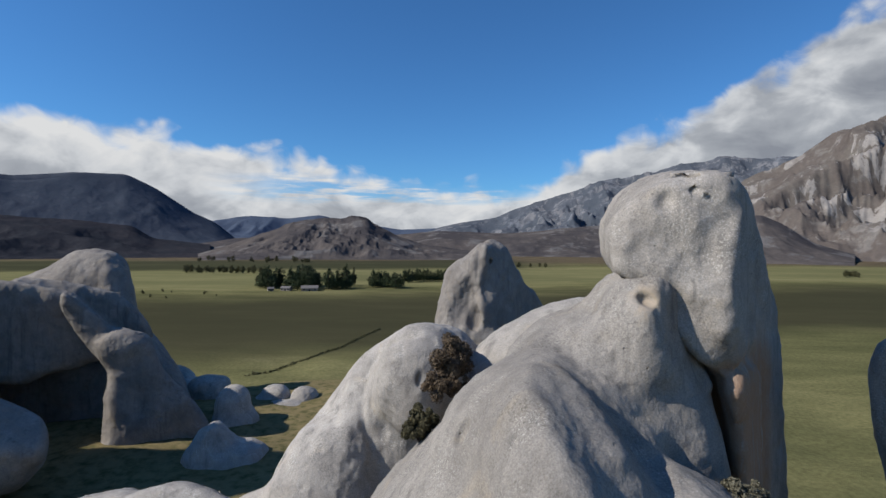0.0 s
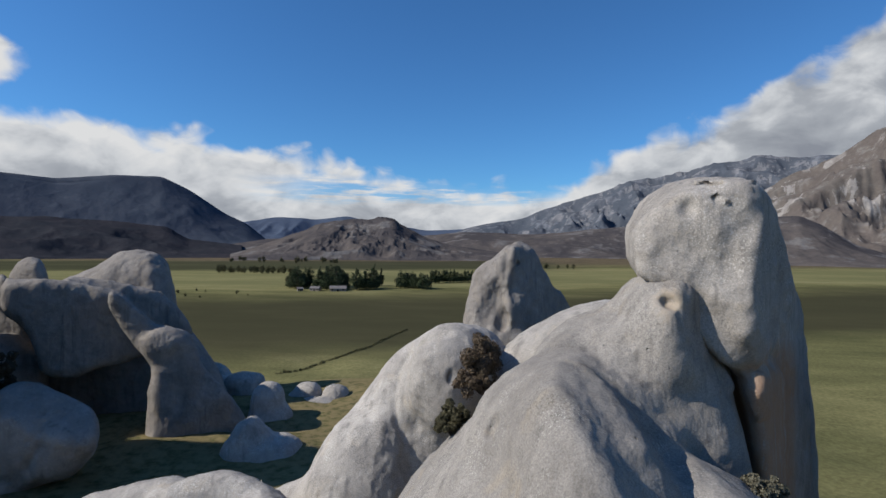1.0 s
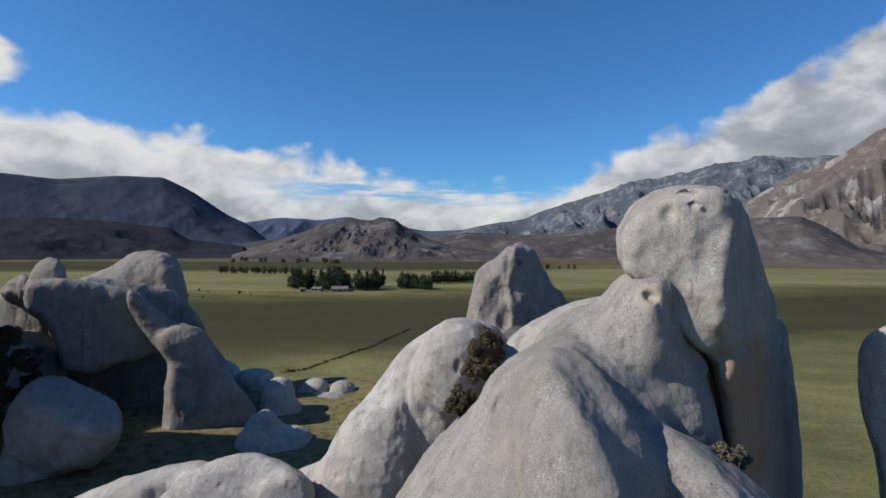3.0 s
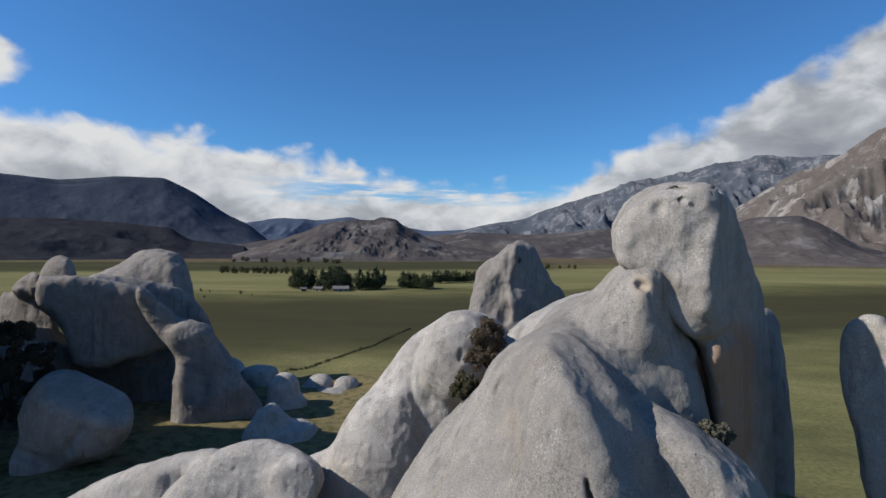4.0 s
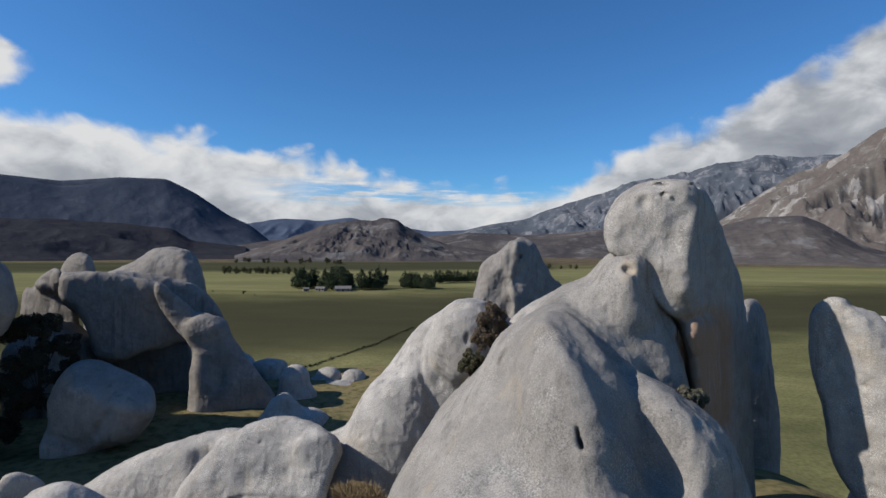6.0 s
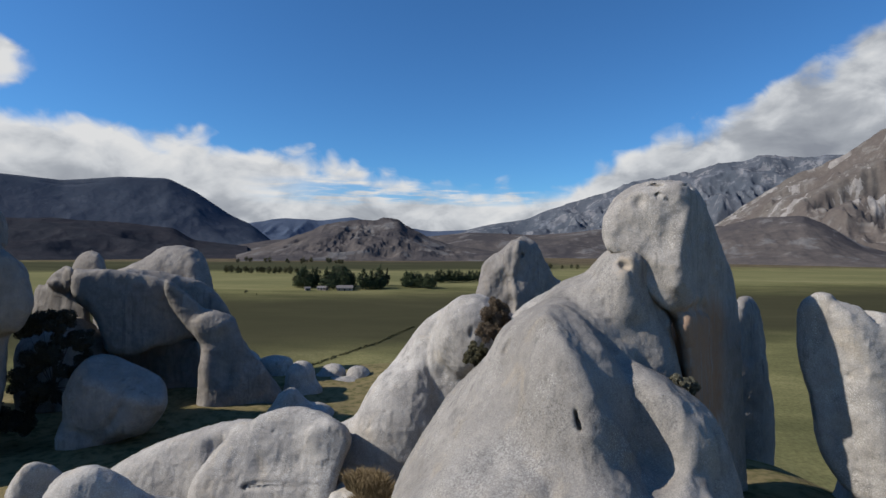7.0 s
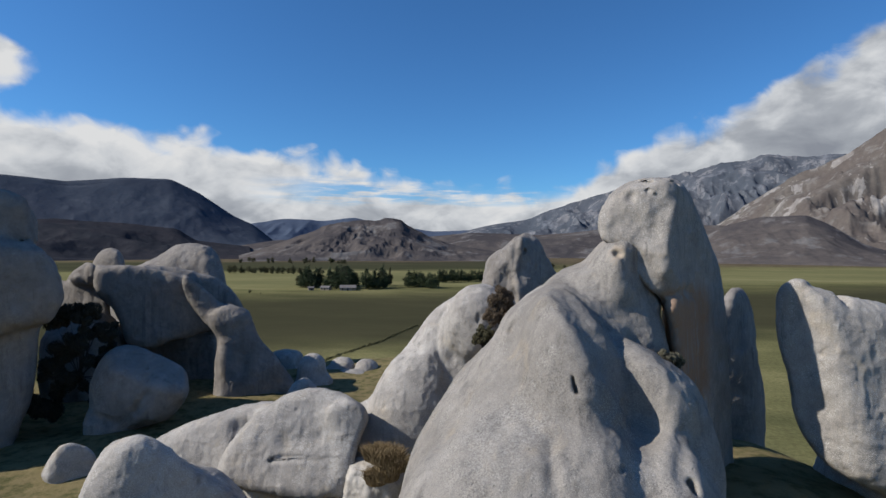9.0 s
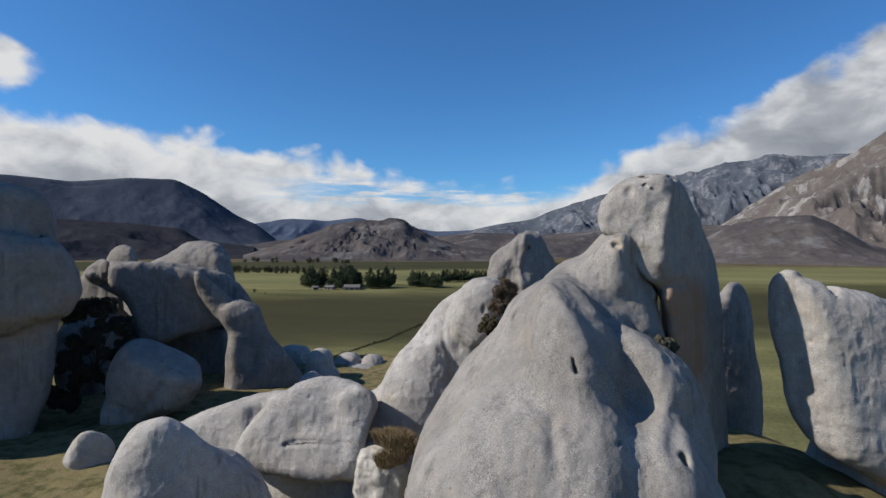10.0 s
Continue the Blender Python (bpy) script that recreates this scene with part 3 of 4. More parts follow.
# ---- rocks ----
rock("limestone_boulder", [(5.8, 13.73, 42.82, 1.26, 2.75, 1.82, -4.37),
        (5.05, 14.79, 41.26, 3.17, 2.86, 2.33, -14.34),
        (6.58, 13.72, 39.7, 1.59, 2.26, 3.34, -14.39),
        (2.58, 12.46, 38.4, 2.97, 3.3, 3.88, 12.95),
        (0.69, 13.11, 33.7, 4.51, 6.62, 7.63, 31.63),
        (3.55, 10.05, 34.6, 2.59, 4.11, 7.87, -8.97),
        (6.75, 9.74, 36.05, 2.28, 2.36, 4.17, -16.13),
        (2.5, 7.84, 30.59, 6.99, 4.92, 7.4, -6.18)],
     "great pale grey limestone dome with hollows and dark grooves",
     cuts=[(5.49, 11.56, 44.02, 0.28, 0.6, 0.22, 15, 0.12),
        (5.74, 11.23, 43.72, 0.16, 0.4, 0.16, 0, 0.1),
        (0.57, 10.94, 40.65, 0.19, 0.28, 0.44, 20, 0.1),
        (2.82, 6.49, 39.01, 0.09, 0.3, 0.54, -12, 0.08),
        (6.61, 5.52, 35.98, 0.17, 0.4, 0.23, 0, 0.12),
        (4.24, 4.97, 36.69, 0.12, 0.35, 0.1, 0, 0.1),
        (5.44, 6.52, 37.3, 0.22, 0.25, 0.13, 0, 0.1),
        (3.31, 4.26, 36, 0.08, 0.25, 0.08, 0, 0.08),
        (10.57, 8.0, 44.2, 6.0, 6.0, 6.0, 0, 0.35)],
     strokes=[(0.6, 0.75, [(2.98, 9.63, 42.33), (3.41, 7.98, 41.32), (3.98, 7.6, 40.31), (4.56, 7.51, 39.17), (5.31, 7.77, 37.72), (5.05, 5.26, 36.75), (4.81, 4.06, 35.21)]),
        (0.7, -0.38, [(4.32, 12.55, 42.72), (4.93, 11.93, 41.72), (5.46, 11.83, 40.62), (5.38, 9.1, 39.89), (6.16, 8.27, 39.41), (6.8, 7.7, 38.26), (6.84, 6.43, 36.39), (6.45, 4.63, 35.03)]),
        (0.3, -0.3, [(5.9, 12.3, 44.4), (6.7, 12.5, 43.9), (7.2, 12.4, 43.2), (7.7, 12.6, 41.6)]),
        (0.6, -0.25, [(2.78, 13.25, 42.32), (2.74, 7.32, 40.8), (3.1, 6.62, 39.33), (3.35, 6.1, 37.68), (3.17, 3.79, 35.25)]),
        (0.45, 0.3, [(0.01, 7.09, 37.59), (0.06, 6.76, 37.55)]),
        (0.3, 0.25, [(3.63, 7.17, 40.15), (3.72, 6.93, 39.62)]),
        (0.4, 0.3, [(4.08, 6.57, 38.24), (4.38, 6.6, 37.68)]),
        (0.5, 0.22, [(1.57, 8.65, 41.58), (1.19, 8.56, 40.84), (0.84, 8.85, 39.78)]),
        (0.8, 0.2, [(-1.11, 10.52, 38.35), (-2.09, 9.28, 36.51), (-2.26, 5.86, 35.75)]),
        (0.35, 0.2, [(6.82, 8.14, 39.09), (6.95, 7.47, 37.4), (6.25, 5.54, 36.27)]),
        (0.25, 0.2, [(1.79, 5.59, 37.35), (1.86, 4.23, 35.98)]),
        (1.3, 0.5, [(6.2, 10.6, 42.8), (6.8, 10.0, 41.4), (7.3, 9.4, 40.4)])], step=0.35, splits=2, lumps=0.13, blend=0.2, mat=STONE_DOME)
rock("limestone_tower", [],
     "tall rounded limestone tower with pitted crown and orange stain",
     slabs=[(15.2, 4.6, 1.9, 0.0, 0.0, 0.24, 0.09, [(5.5, 44.5), (5.3, 45.2), (5.25, 45.8), (5.5, 46.5), (6.1, 47.2), (6.8, 47.6), (7.7, 47.85), (9.0, 47.9), (9.7, 47.4), (10.5, 46.0), (11.2, 44.5), (11.8, 43.1), (12.3, 42.0), (12.8, 40.7), (13.1, 39.6), (13.2, 38.2), (13.4, 37.0), (13.6, 35.0), (14.0, 23.0), (9.3, 23.0), (9.1, 41.2), (7.0, 43.2)])],
     cuts=[(6.3, 12.66, 46.75, 0.27, 0.3, 0.3, 0, 0.25),
        (7.02, 13.0, 47.0, 0.12, 0.8, 0.14, 20, 0.08),
        (7.4, 12.6, 46.78, 0.11, 0.4, 0.08, 0, 0.06),
        (7.25, 13.7, 47.5, 0.28, 0.9, 0.18, 20, 0.12),
        (8.1, 13.6, 47.45, 0.34, 0.9, 0.15, 0, 0.12),
        (8.7, 13.9, 47.4, 0.18, 0.8, 0.13, 0, 0.1)],
     strokes=[(0.38, 0.3, [(5.0, 14.79, 44.6), (5.6, 13.26, 44.3), (6.3, 12.43, 44.0), (7.0, 12.0, 43.3), (7.7, 11.9, 42.2)]),
        (0.35, -0.14, [(8.5, 12.4, 46.5), (7.9, 12.0, 45.3), (7.7, 11.8, 44.3), (7.6, 11.9, 43.2)]),
        (0.7, 0.14, [(9.0, 13.4, 46.4), (8.9, 13.2, 44.8), (9.1, 13.4, 43.2)]),
        (0.5, 0.2, [(10.0, 14.6, 45.5), (10.2, 14.8, 43.6), (10.6, 15.4, 41.0), (10.8, 15.4, 37.0)]),
        (0.3, 0.22, [(7.9, 12.4, 42.0), (8.8, 13.2, 42.1), (9.6, 14.2, 42.0), (10.3, 15.1, 41.6)]),
        (0.6, 0.18, [(6.4, 13.0, 45.4), (7.0, 12.5, 45.0)])],
     planes=[((7.9, 11.9, 44.5), (0.80, -0.60, 0.03), 0.5), ((7.6, 11.9, 44.5), (-0.28, -0.94, 0.16), 0.8)], step=0.35, splits=2, mat=STONE_TOWER, lumps=0.14, fine=0.04, blend=0.3)
rock("limestone_boulder", [(-3.4, 24.54, 35.03, 3.77, 3.13, 7.04, 33.77),
        (-1.37, 21.73, 39.22, 1.95, 2.46, 2.6, 15.94),
        (-5.91, 22.54, 32.88, 2.96, 2.96, 4.21, 19.21),
        (-7.62, 22.48, 28.92, 5.27, 2.98, 4.4, 1.47)],
     "leaning limestone slab with a long groove behind the dome",
     cuts=[(-1.22, 19.3, 39.79, 0.12, 0.4, 0.35, 0, 0.12)],
     strokes=[(0.22, 0.2, [(-1.51, 20.47, 41.51), (-2.44, 20.67, 41.06), (-3.7, 23.11, 39.85), (-4.12, 22.67, 39.07), (-4.2, 22.08, 38.1), (-4.0, 21.65, 36.99), (-3.6, 21.44, 36.25)]),
        (0.3, -0.15, [(-4.87, 23.14, 38.79), (-4.89, 22.15, 37.49), (-4.68, 20.66, 36.1)]),
        (0.5, 0.15, [(-6.08, 23.01, 37.18), (-6.34, 20.8, 36.24)]),
        (0.6, 0.2, [(-2.14, 19.37, 38.95), (-3.06, 21.49, 36.67), (-3.36, 20.87, 35.01)])], step=0.35, splits=2, lumps=0.12)
rock("limestone_boulder", [(5.06, 24.08, 38.71, 5.24, 2.89, 3.48, -26.26)],
     "low pale limestone hump between the larger rocks",
     cuts=[(2.65, 22.68, 41.01, 0.25, 0.5, 0.11, -20, 0.1)], step=0.4, lumps=0.1)
rock("limestone_boulder", [],
     "pointed limestone peak with dark pockets on the far slope",
     slabs=[(54.5, 4.2, 2.6, 0.0, 0.15, 0.07, -0.08, [(-2.0, 37.0), (-1.8, 39.6), (-1.1, 42.6), (0.3, 43.7), (1.6, 44.9), (2.4, 45.6), (3.4, 46.0), (4.4, 45.4), (5.2, 44.5), (6.0, 43.4), (7.6, 41.2), (9.2, 39.3), (10.6, 36.6), (11.5, 24.0), (-3.5, 24.0)])],
     cuts=[(1.9, 51.0, 45.0, 0.2, 0.9, 0.2, 0, 0.15),
        (0.7, 50.9, 43.6, 0.2, 0.8, 0.2, 0, 0.15),
        (3.2, 50.7, 43.7, 0.2, 0.8, 0.28, 0, 0.15),
        (0.7, 50.1, 39.7, 1.2, 1.0, 2.2, 20, 0.9),
        (1.7, 50.2, 38.0, 0.8, 0.8, 1.3, 0, 0.6)],
     strokes=[(0.5, -0.3, [(2.9, 50.6, 45.6), (2.6, 50.2, 43.0), (1.9, 50.0, 41.0), (2.6, 49.8, 38.0)]), (0.4, 0.3, [(5.6, 51.6, 42.4), (6.2, 51.8, 40.6)])],
     planes=[((3.7, 50.8, 43.0), (0.72, -0.66, 0.12), 0.6), ((-0.6, 51.5, 43.0), (-0.75, -0.6, 0.25), 0.8)], step=0.5, splits=2, lumps=0.5, fine=0.06, mat=STONE_SHADED)
rock("limestone_boulder", [(23.5, 19.0, 28.5, 4.6, 4.2, 6.0, -10)],
     "big leaning limestone block with a notched top",
     slabs=[(17.0, 3.2, 1.7, 0.12, 0.1, 0.72, -0.3, [(15.3, 41.3), (15.6, 41.9), (16.3, 42.2), (17.0, 42.1), (17.2, 41.8), (18.9, 41.4), (21.0, 41.0), (23.6, 39.6), (25.2, 37.1), (24.7, 32.9), (23.1, 30.3), (21.0, 31.1), (20.0, 31.6), (19.1, 32.0), (17.6, 32.9), (16.6, 34.3), (16.2, 35.6), (15.9, 37.5), (15.4, 39.1), (15.3, 40.4)])],
     cuts=[(17.3, 15.37, 41.87, 0.3, 1.1, 0.42, 10, 0.15),
        (20.4, 14.36, 38.38, 0.14, 0.5, 0.16, 20, 0.1),
        (19.84, 14.13, 37.48, 0.1, 0.4, 0.12, 0, 0.08),
        (21.08, 14.36, 37.48, 0.2, 0.5, 0.13, 0, 0.1)],
     strokes=[(0.25, 0.4, [(17.25, 14.92, 41.98), (16.91, 14.47, 40.85), (16.57, 14.24, 39.73), (16.12, 14.47, 39.05)]),
        (0.13, 0.13, [(18.26, 14.69, 41.08), (18.15, 14.24, 38.94), (18.26, 14.13, 36.57)]),
        (0.14, 0.16, [(19.84, 14.92, 41.19), (19.95, 14.36, 39.05), (20.4, 14.24, 36.35), (20.51, 14.24, 33.65)]),
        (0.6, 0.25, [(19.84, 14.24, 36.01), (20.74, 14.24, 36.01)]),
        (0.5, -0.2, [(16.46, 14.24, 38.38), (16.91, 14.02, 36.57), (18.26, 14.02, 34.32)])],
     planes=[((15.9, 14.4, 38.0), (-0.8, -0.58, -0.12), 0.5)], step=0.35, splits=2, lumps=0.12, blend=0.5)
rock("limestone_boulder", [],
     "narrow dark limestone fin standing behind the tower",
     slabs=[(34.5, 3.2, 1.6, 0.3, 0.0, 0.49, -0.18, [(19.6, 39.6), (20.3, 40.6), (21.0, 40.6), (21.6, 39.8), (22.0, 37.3), (22.5, 33.8), (22.9, 30.8), (23.1, 24.0), (18.2, 24.0), (18.4, 37.7)])],
     strokes=[(0.5, 0.3, [(19.6, 31.0, 38.5), (19.5, 31.0, 36.5)]), (0.3, 0.25, [(20.9, 31.4, 36.0), (21.3, 31.4, 32.0)])], mat=STONE_SHADED, splits=2, lumps=0.15)
rock("limestone_boulder", [(-12.4, 22.0, 26.0, 5.2, 3.6, 4.4, 0), (-20.0, 24.5, 25.5, 8.0, 4.0, 4.0, -14)],
     "broad low limestone outcrop with round holes and a broken ledge",
     slabs=[(19.4, 2.0, 0.9, 0.05, 0.45, -0.44, -0.43, [(-18.3, 29.2), (-17.6, 31.1), (-16.1, 32.8), (-14.5, 34.1), (-13.5, 34.7), (-12.5, 35.0), (-11.3, 35.2), (-10.2, 34.9), (-9.2, 34.3), (-8.7, 33.8), (-9.3, 32.2), (-9.7, 30.8), (-10.0, 29.5), (-10.9, 28.2), (-14.1, 28.0), (-17.3, 28.5)]),
        (23.0, 2.6, 1.8, 0.0, 0.3, -0.63, -0.45, [(-27.6, 28.3), (-25.4, 29.8), (-23.2, 30.9), (-21.1, 31.8), (-18.6, 32.6), (-16.2, 33.1), (-13.8, 32.7), (-15.5, 28.8), (-19.5, 26.1), (-25.5, 25.7)]),
        (18.6, 1.2, 0.6, 0.2, 0.2, -0.34, -0.45, [(-10.7, 33.9), (-9.5, 34.5), (-8.4, 34.2), (-8.1, 33.5), (-8.8, 32.3), (-9.2, 30.8), (-9.4, 28.6), (-10.2, 28.5), (-10.0, 30.8), (-10.0, 32.4)])],
     cuts=[(-11.11, 21.2, 34.44, 0.2, 0.8, 0.17, 0, 0.08),
        (-10.24, 20.9, 34.03, 0.22, 0.8, 0.2, 0, 0.08),
        (-18.71, 23.6, 32.28, 0.5, 0.9, 0.22, 10, 0.1)],
     strokes=[(0.15, 0.6, [(-14.0, 17.3, 31.1), (-13.0, 17.1, 31.4), (-11.6, 17.0, 31.5), (-10.4, 17.0, 31.5)]),
        (0.5, 0.25, [(-13.0, 17.4, 32.4), (-11.0, 17.4, 32.6)]),
        (0.18, 0.2, [(-12.4, 17.0, 29.9), (-10.6, 17.0, 29.8)]),
        (0.7, 0.7, [(-17.6, 21.0, 31.6), (-17.0, 20.0, 30.4), (-16.2, 19.4, 29.2)])], step=0.35, splits=2, lumps=0.12, blend=0.3, mat=STONE_LEDGE)
rock("limestone_boulder", [(-17.0, 12.2, 28.5, 4.2, 3.4, 4.0, 0)],
     "rounded limestone knob in front of the outcrop",
     slabs=[(11.8, 2.3, 2.0, 0.42, 0.12, -0.9, -0.64, [(-21.9, 29.8), (-21.7, 31.3), (-21.1, 32.4), (-20.2, 33.7), (-18.6, 34.4), (-17.4, 34.2), (-16.0, 33.5), (-14.8, 32.7), (-13.4, 31.9), (-11.8, 30.8), (-11.2, 24.0), (-22.3, 24.0)])],
     strokes=[(0.5, 0.25, [(-15.9, 9.5, 33.3), (-16.0, 9.3, 32.0), (-15.7, 9.2, 30.5)])],
     planes=[((-17.5, 9.4, 33.0), (0.56, -0.82, 0.12), 0.4)], step=0.35, splits=2, lumps=0.14, blend=0.5)
rock("limestone_boulder", [(-7.2, 17.6, 28.4, 1.7, 1.9, 2.6, 0),
        (-8.4, 17.4, 29.6, 0.9, 1.2, 1.9, 12),
        (-7.44, 19.54, 26.91, 1.81, 2.2, 2.34, 0),
        (-9.01, 20.38, 27.78, 1.17, 1.6, 2.33, 0)],
     "broken whitish limestone rubble under dry grass", mat=STONE_WHITE, splits=2, lumps=0.35, fine=0.12, power=3.0)
rock("limestone_boulder", [],
     "small egg-shaped boulder lying on the grass",
     slabs=[(24.8, 1.8, 1.7, 0.4, 0.0, -1.03, -0.54, [(-36.3, 25.5), (-35.9, 26.7), (-34.7, 28.2), (-33.6, 28.6), (-32.1, 28.4), (-31.2, 27.7), (-31.5, 25.5), (-32.6, 24.2), (-35.2, 24.2)])], planes=[((-34.3, 22.9, 27.0), (0.58, -0.8, 0.1), 0.4)], splits=2, lumps=0.08)
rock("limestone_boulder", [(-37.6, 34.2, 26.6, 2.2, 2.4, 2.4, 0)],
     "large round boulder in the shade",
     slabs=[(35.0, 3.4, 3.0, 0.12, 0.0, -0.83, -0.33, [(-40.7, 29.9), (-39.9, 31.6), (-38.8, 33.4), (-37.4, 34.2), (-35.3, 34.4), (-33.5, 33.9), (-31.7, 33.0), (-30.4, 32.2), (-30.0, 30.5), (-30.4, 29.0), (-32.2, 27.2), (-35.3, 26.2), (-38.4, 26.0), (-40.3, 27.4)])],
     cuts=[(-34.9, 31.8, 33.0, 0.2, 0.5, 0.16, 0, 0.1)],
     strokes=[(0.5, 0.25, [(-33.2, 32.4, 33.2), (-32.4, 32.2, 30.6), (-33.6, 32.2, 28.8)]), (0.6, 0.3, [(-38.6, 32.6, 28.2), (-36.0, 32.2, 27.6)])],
     planes=[((-32.4, 33.0, 32.2), (0.35, -0.35, 0.87), 0.6)], mat=STONE_SHADED, lumps=0.2, splits=2)
rock("limestone_boulder", [],
     "broad sloping limestone dome at the back of the cluster",
     slabs=[(64.0, 7.5, 4.5, 0.1, 0.25, -0.65, -0.08, [(-60.5, 38.0), (-58.6, 39.9), (-54.5, 41.6), (-50.6, 43.9), (-47.6, 44.5), (-45.0, 44.2), (-43.3, 42.8), (-42.6, 40.2), (-42.2, 37.4), (-41.0, 34.6), (-38.1, 31.5), (-35.8, 28.0), (-33.5, 21.0), (-60.0, 21.0)])],
     cuts=[(-53.0, 58.5, 41.9, 0.4, 0.8, 0.22, 20, 0.15)],
     strokes=[(0.9, 0.4, [(-43.6, 57.6, 41.0), (-43.0, 57.0, 37.0), (-41.5, 57.0, 33.0)])], mat=STONE_SHADED, step=0.6, splits=2, lumps=0.25)
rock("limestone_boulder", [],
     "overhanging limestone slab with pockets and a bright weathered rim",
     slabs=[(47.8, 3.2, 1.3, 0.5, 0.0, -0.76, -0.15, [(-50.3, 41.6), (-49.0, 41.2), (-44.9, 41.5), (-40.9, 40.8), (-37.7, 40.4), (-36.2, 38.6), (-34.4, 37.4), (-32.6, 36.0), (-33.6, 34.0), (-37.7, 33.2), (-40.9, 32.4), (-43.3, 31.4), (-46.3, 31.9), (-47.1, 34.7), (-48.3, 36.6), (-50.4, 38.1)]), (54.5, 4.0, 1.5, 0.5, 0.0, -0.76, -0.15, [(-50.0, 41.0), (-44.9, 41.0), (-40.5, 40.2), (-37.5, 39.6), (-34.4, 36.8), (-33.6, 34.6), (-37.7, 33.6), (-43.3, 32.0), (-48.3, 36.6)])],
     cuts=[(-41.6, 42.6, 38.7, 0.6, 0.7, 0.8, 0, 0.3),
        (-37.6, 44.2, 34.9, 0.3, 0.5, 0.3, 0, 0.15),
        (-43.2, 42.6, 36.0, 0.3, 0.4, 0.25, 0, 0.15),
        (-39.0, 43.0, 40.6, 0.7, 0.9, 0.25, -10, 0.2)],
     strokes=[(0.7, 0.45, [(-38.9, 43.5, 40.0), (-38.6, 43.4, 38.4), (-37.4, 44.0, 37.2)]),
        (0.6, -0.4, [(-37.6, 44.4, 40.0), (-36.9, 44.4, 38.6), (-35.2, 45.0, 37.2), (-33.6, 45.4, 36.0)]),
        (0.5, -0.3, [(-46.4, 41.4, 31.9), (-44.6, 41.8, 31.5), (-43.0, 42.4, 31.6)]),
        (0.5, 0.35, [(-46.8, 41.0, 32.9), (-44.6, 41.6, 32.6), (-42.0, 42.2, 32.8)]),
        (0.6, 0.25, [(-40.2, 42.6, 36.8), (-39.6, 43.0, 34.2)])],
     planes=[((-47.6, 42.2, 38.5), (-0.62, -0.78, -0.1), 0.5), ((-44.0, 42.0, 40.9), (-0.1, -0.55, 0.83), 0.6)], mat=STONE_SHADED, step=0.45, splits=2, lumps=0.2, blend=0.4)
rock("limestone_boulder", [(-31.7, 46.4, 35.3, 1.5, 2.0, 1.1, -8)],
     "nose-shaped limestone pillar holding up the overhanging slab",
     slabs=[(47.6, 2.9, 1.7, 0.5, 0.0, -0.56, -0.23, [(-34.6, 35.8), (-33.6, 36.4), (-31.6, 36.6), (-30.3, 36.0), (-29.7, 34.6), (-28.8, 33.0), (-27.3, 31.3), (-25.5, 29.3), (-23.8, 27.0), (-22.5, 22.0), (-34.8, 22.0), (-34.6, 27.0), (-34.4, 29.5), (-33.9, 31.6), (-33.9, 32.9), (-34.6, 34.2)]),
        (47.0, 2.3, 1.0, 0.5, 0.0, -0.66, -0.17, [(-38.3, 40.4), (-36.7, 39.9), (-34.8, 38.0), (-32.4, 36.6), (-31.0, 35.2), (-32.8, 33.9), (-35.2, 34.6), (-36.8, 36.2), (-38.2, 38.4)])],
     strokes=[(1.0, 0.35, [(-30.3, 45.4, 34.6), (-30.6, 45.2, 32.4), (-29.6, 45.4, 30.0)]),
        (0.5, -0.25, [(-34.3, 44.3, 33.0), (-34.3, 44.0, 30.0)]),
        (0.45, 0.35, [(-36.9, 43.4, 38.6), (-35.6, 43.8, 37.0)]),
        (0.4, -0.3, [(-37.6, 43.6, 39.4), (-36.2, 43.9, 38.2), (-34.6, 44.2, 36.8), (-33.0, 44.6, 35.8)])], mat=STONE_SHADED, step=0.4, splits=2, lumps=0.28, blend=0.5)
rock("limestone_boulder", [],
     "rounded limestone knob perched behind the slab",
     slabs=[(50.5, 2.2, 1.8, 0.0, 0.0, -0.87, -0.06, [(-53.2, 41.6), (-52.2, 43.3), (-50.7, 44.0), (-49.2, 43.6), (-48.5, 42.0), (-48.2, 38.0), (-53.4, 38.0)])], mat=STONE_SHADED, splits=2, lumps=0.12)
rock("limestone_boulder", [],
     "wedge of layered limestone leaning beside the slab",
     slabs=[(48.0, 2.0, 1.0, 0.0, 0.0, -0.93, -0.08, [(-54.6, 39.7), (-53.3, 41.4), (-51.4, 42.3), (-50.6, 41.0), (-50.6, 39.6), (-51.6, 39.0)]), (49.5, 2.4, 1.2, 0.0, 0.0, -0.94, -0.19, [(-57.5, 39.4), (-55.0, 39.6), (-50.0, 39.0), (-49.5, 26.0), (-57.5, 26.0)])],
     strokes=[(0.25, 0.3, [(-54.4, 46.0, 40.6), (-52.6, 46.0, 40.9), (-50.8, 46.0, 40.8)])], mat=STONE_SHADED, splits=2, lumps=0.25)
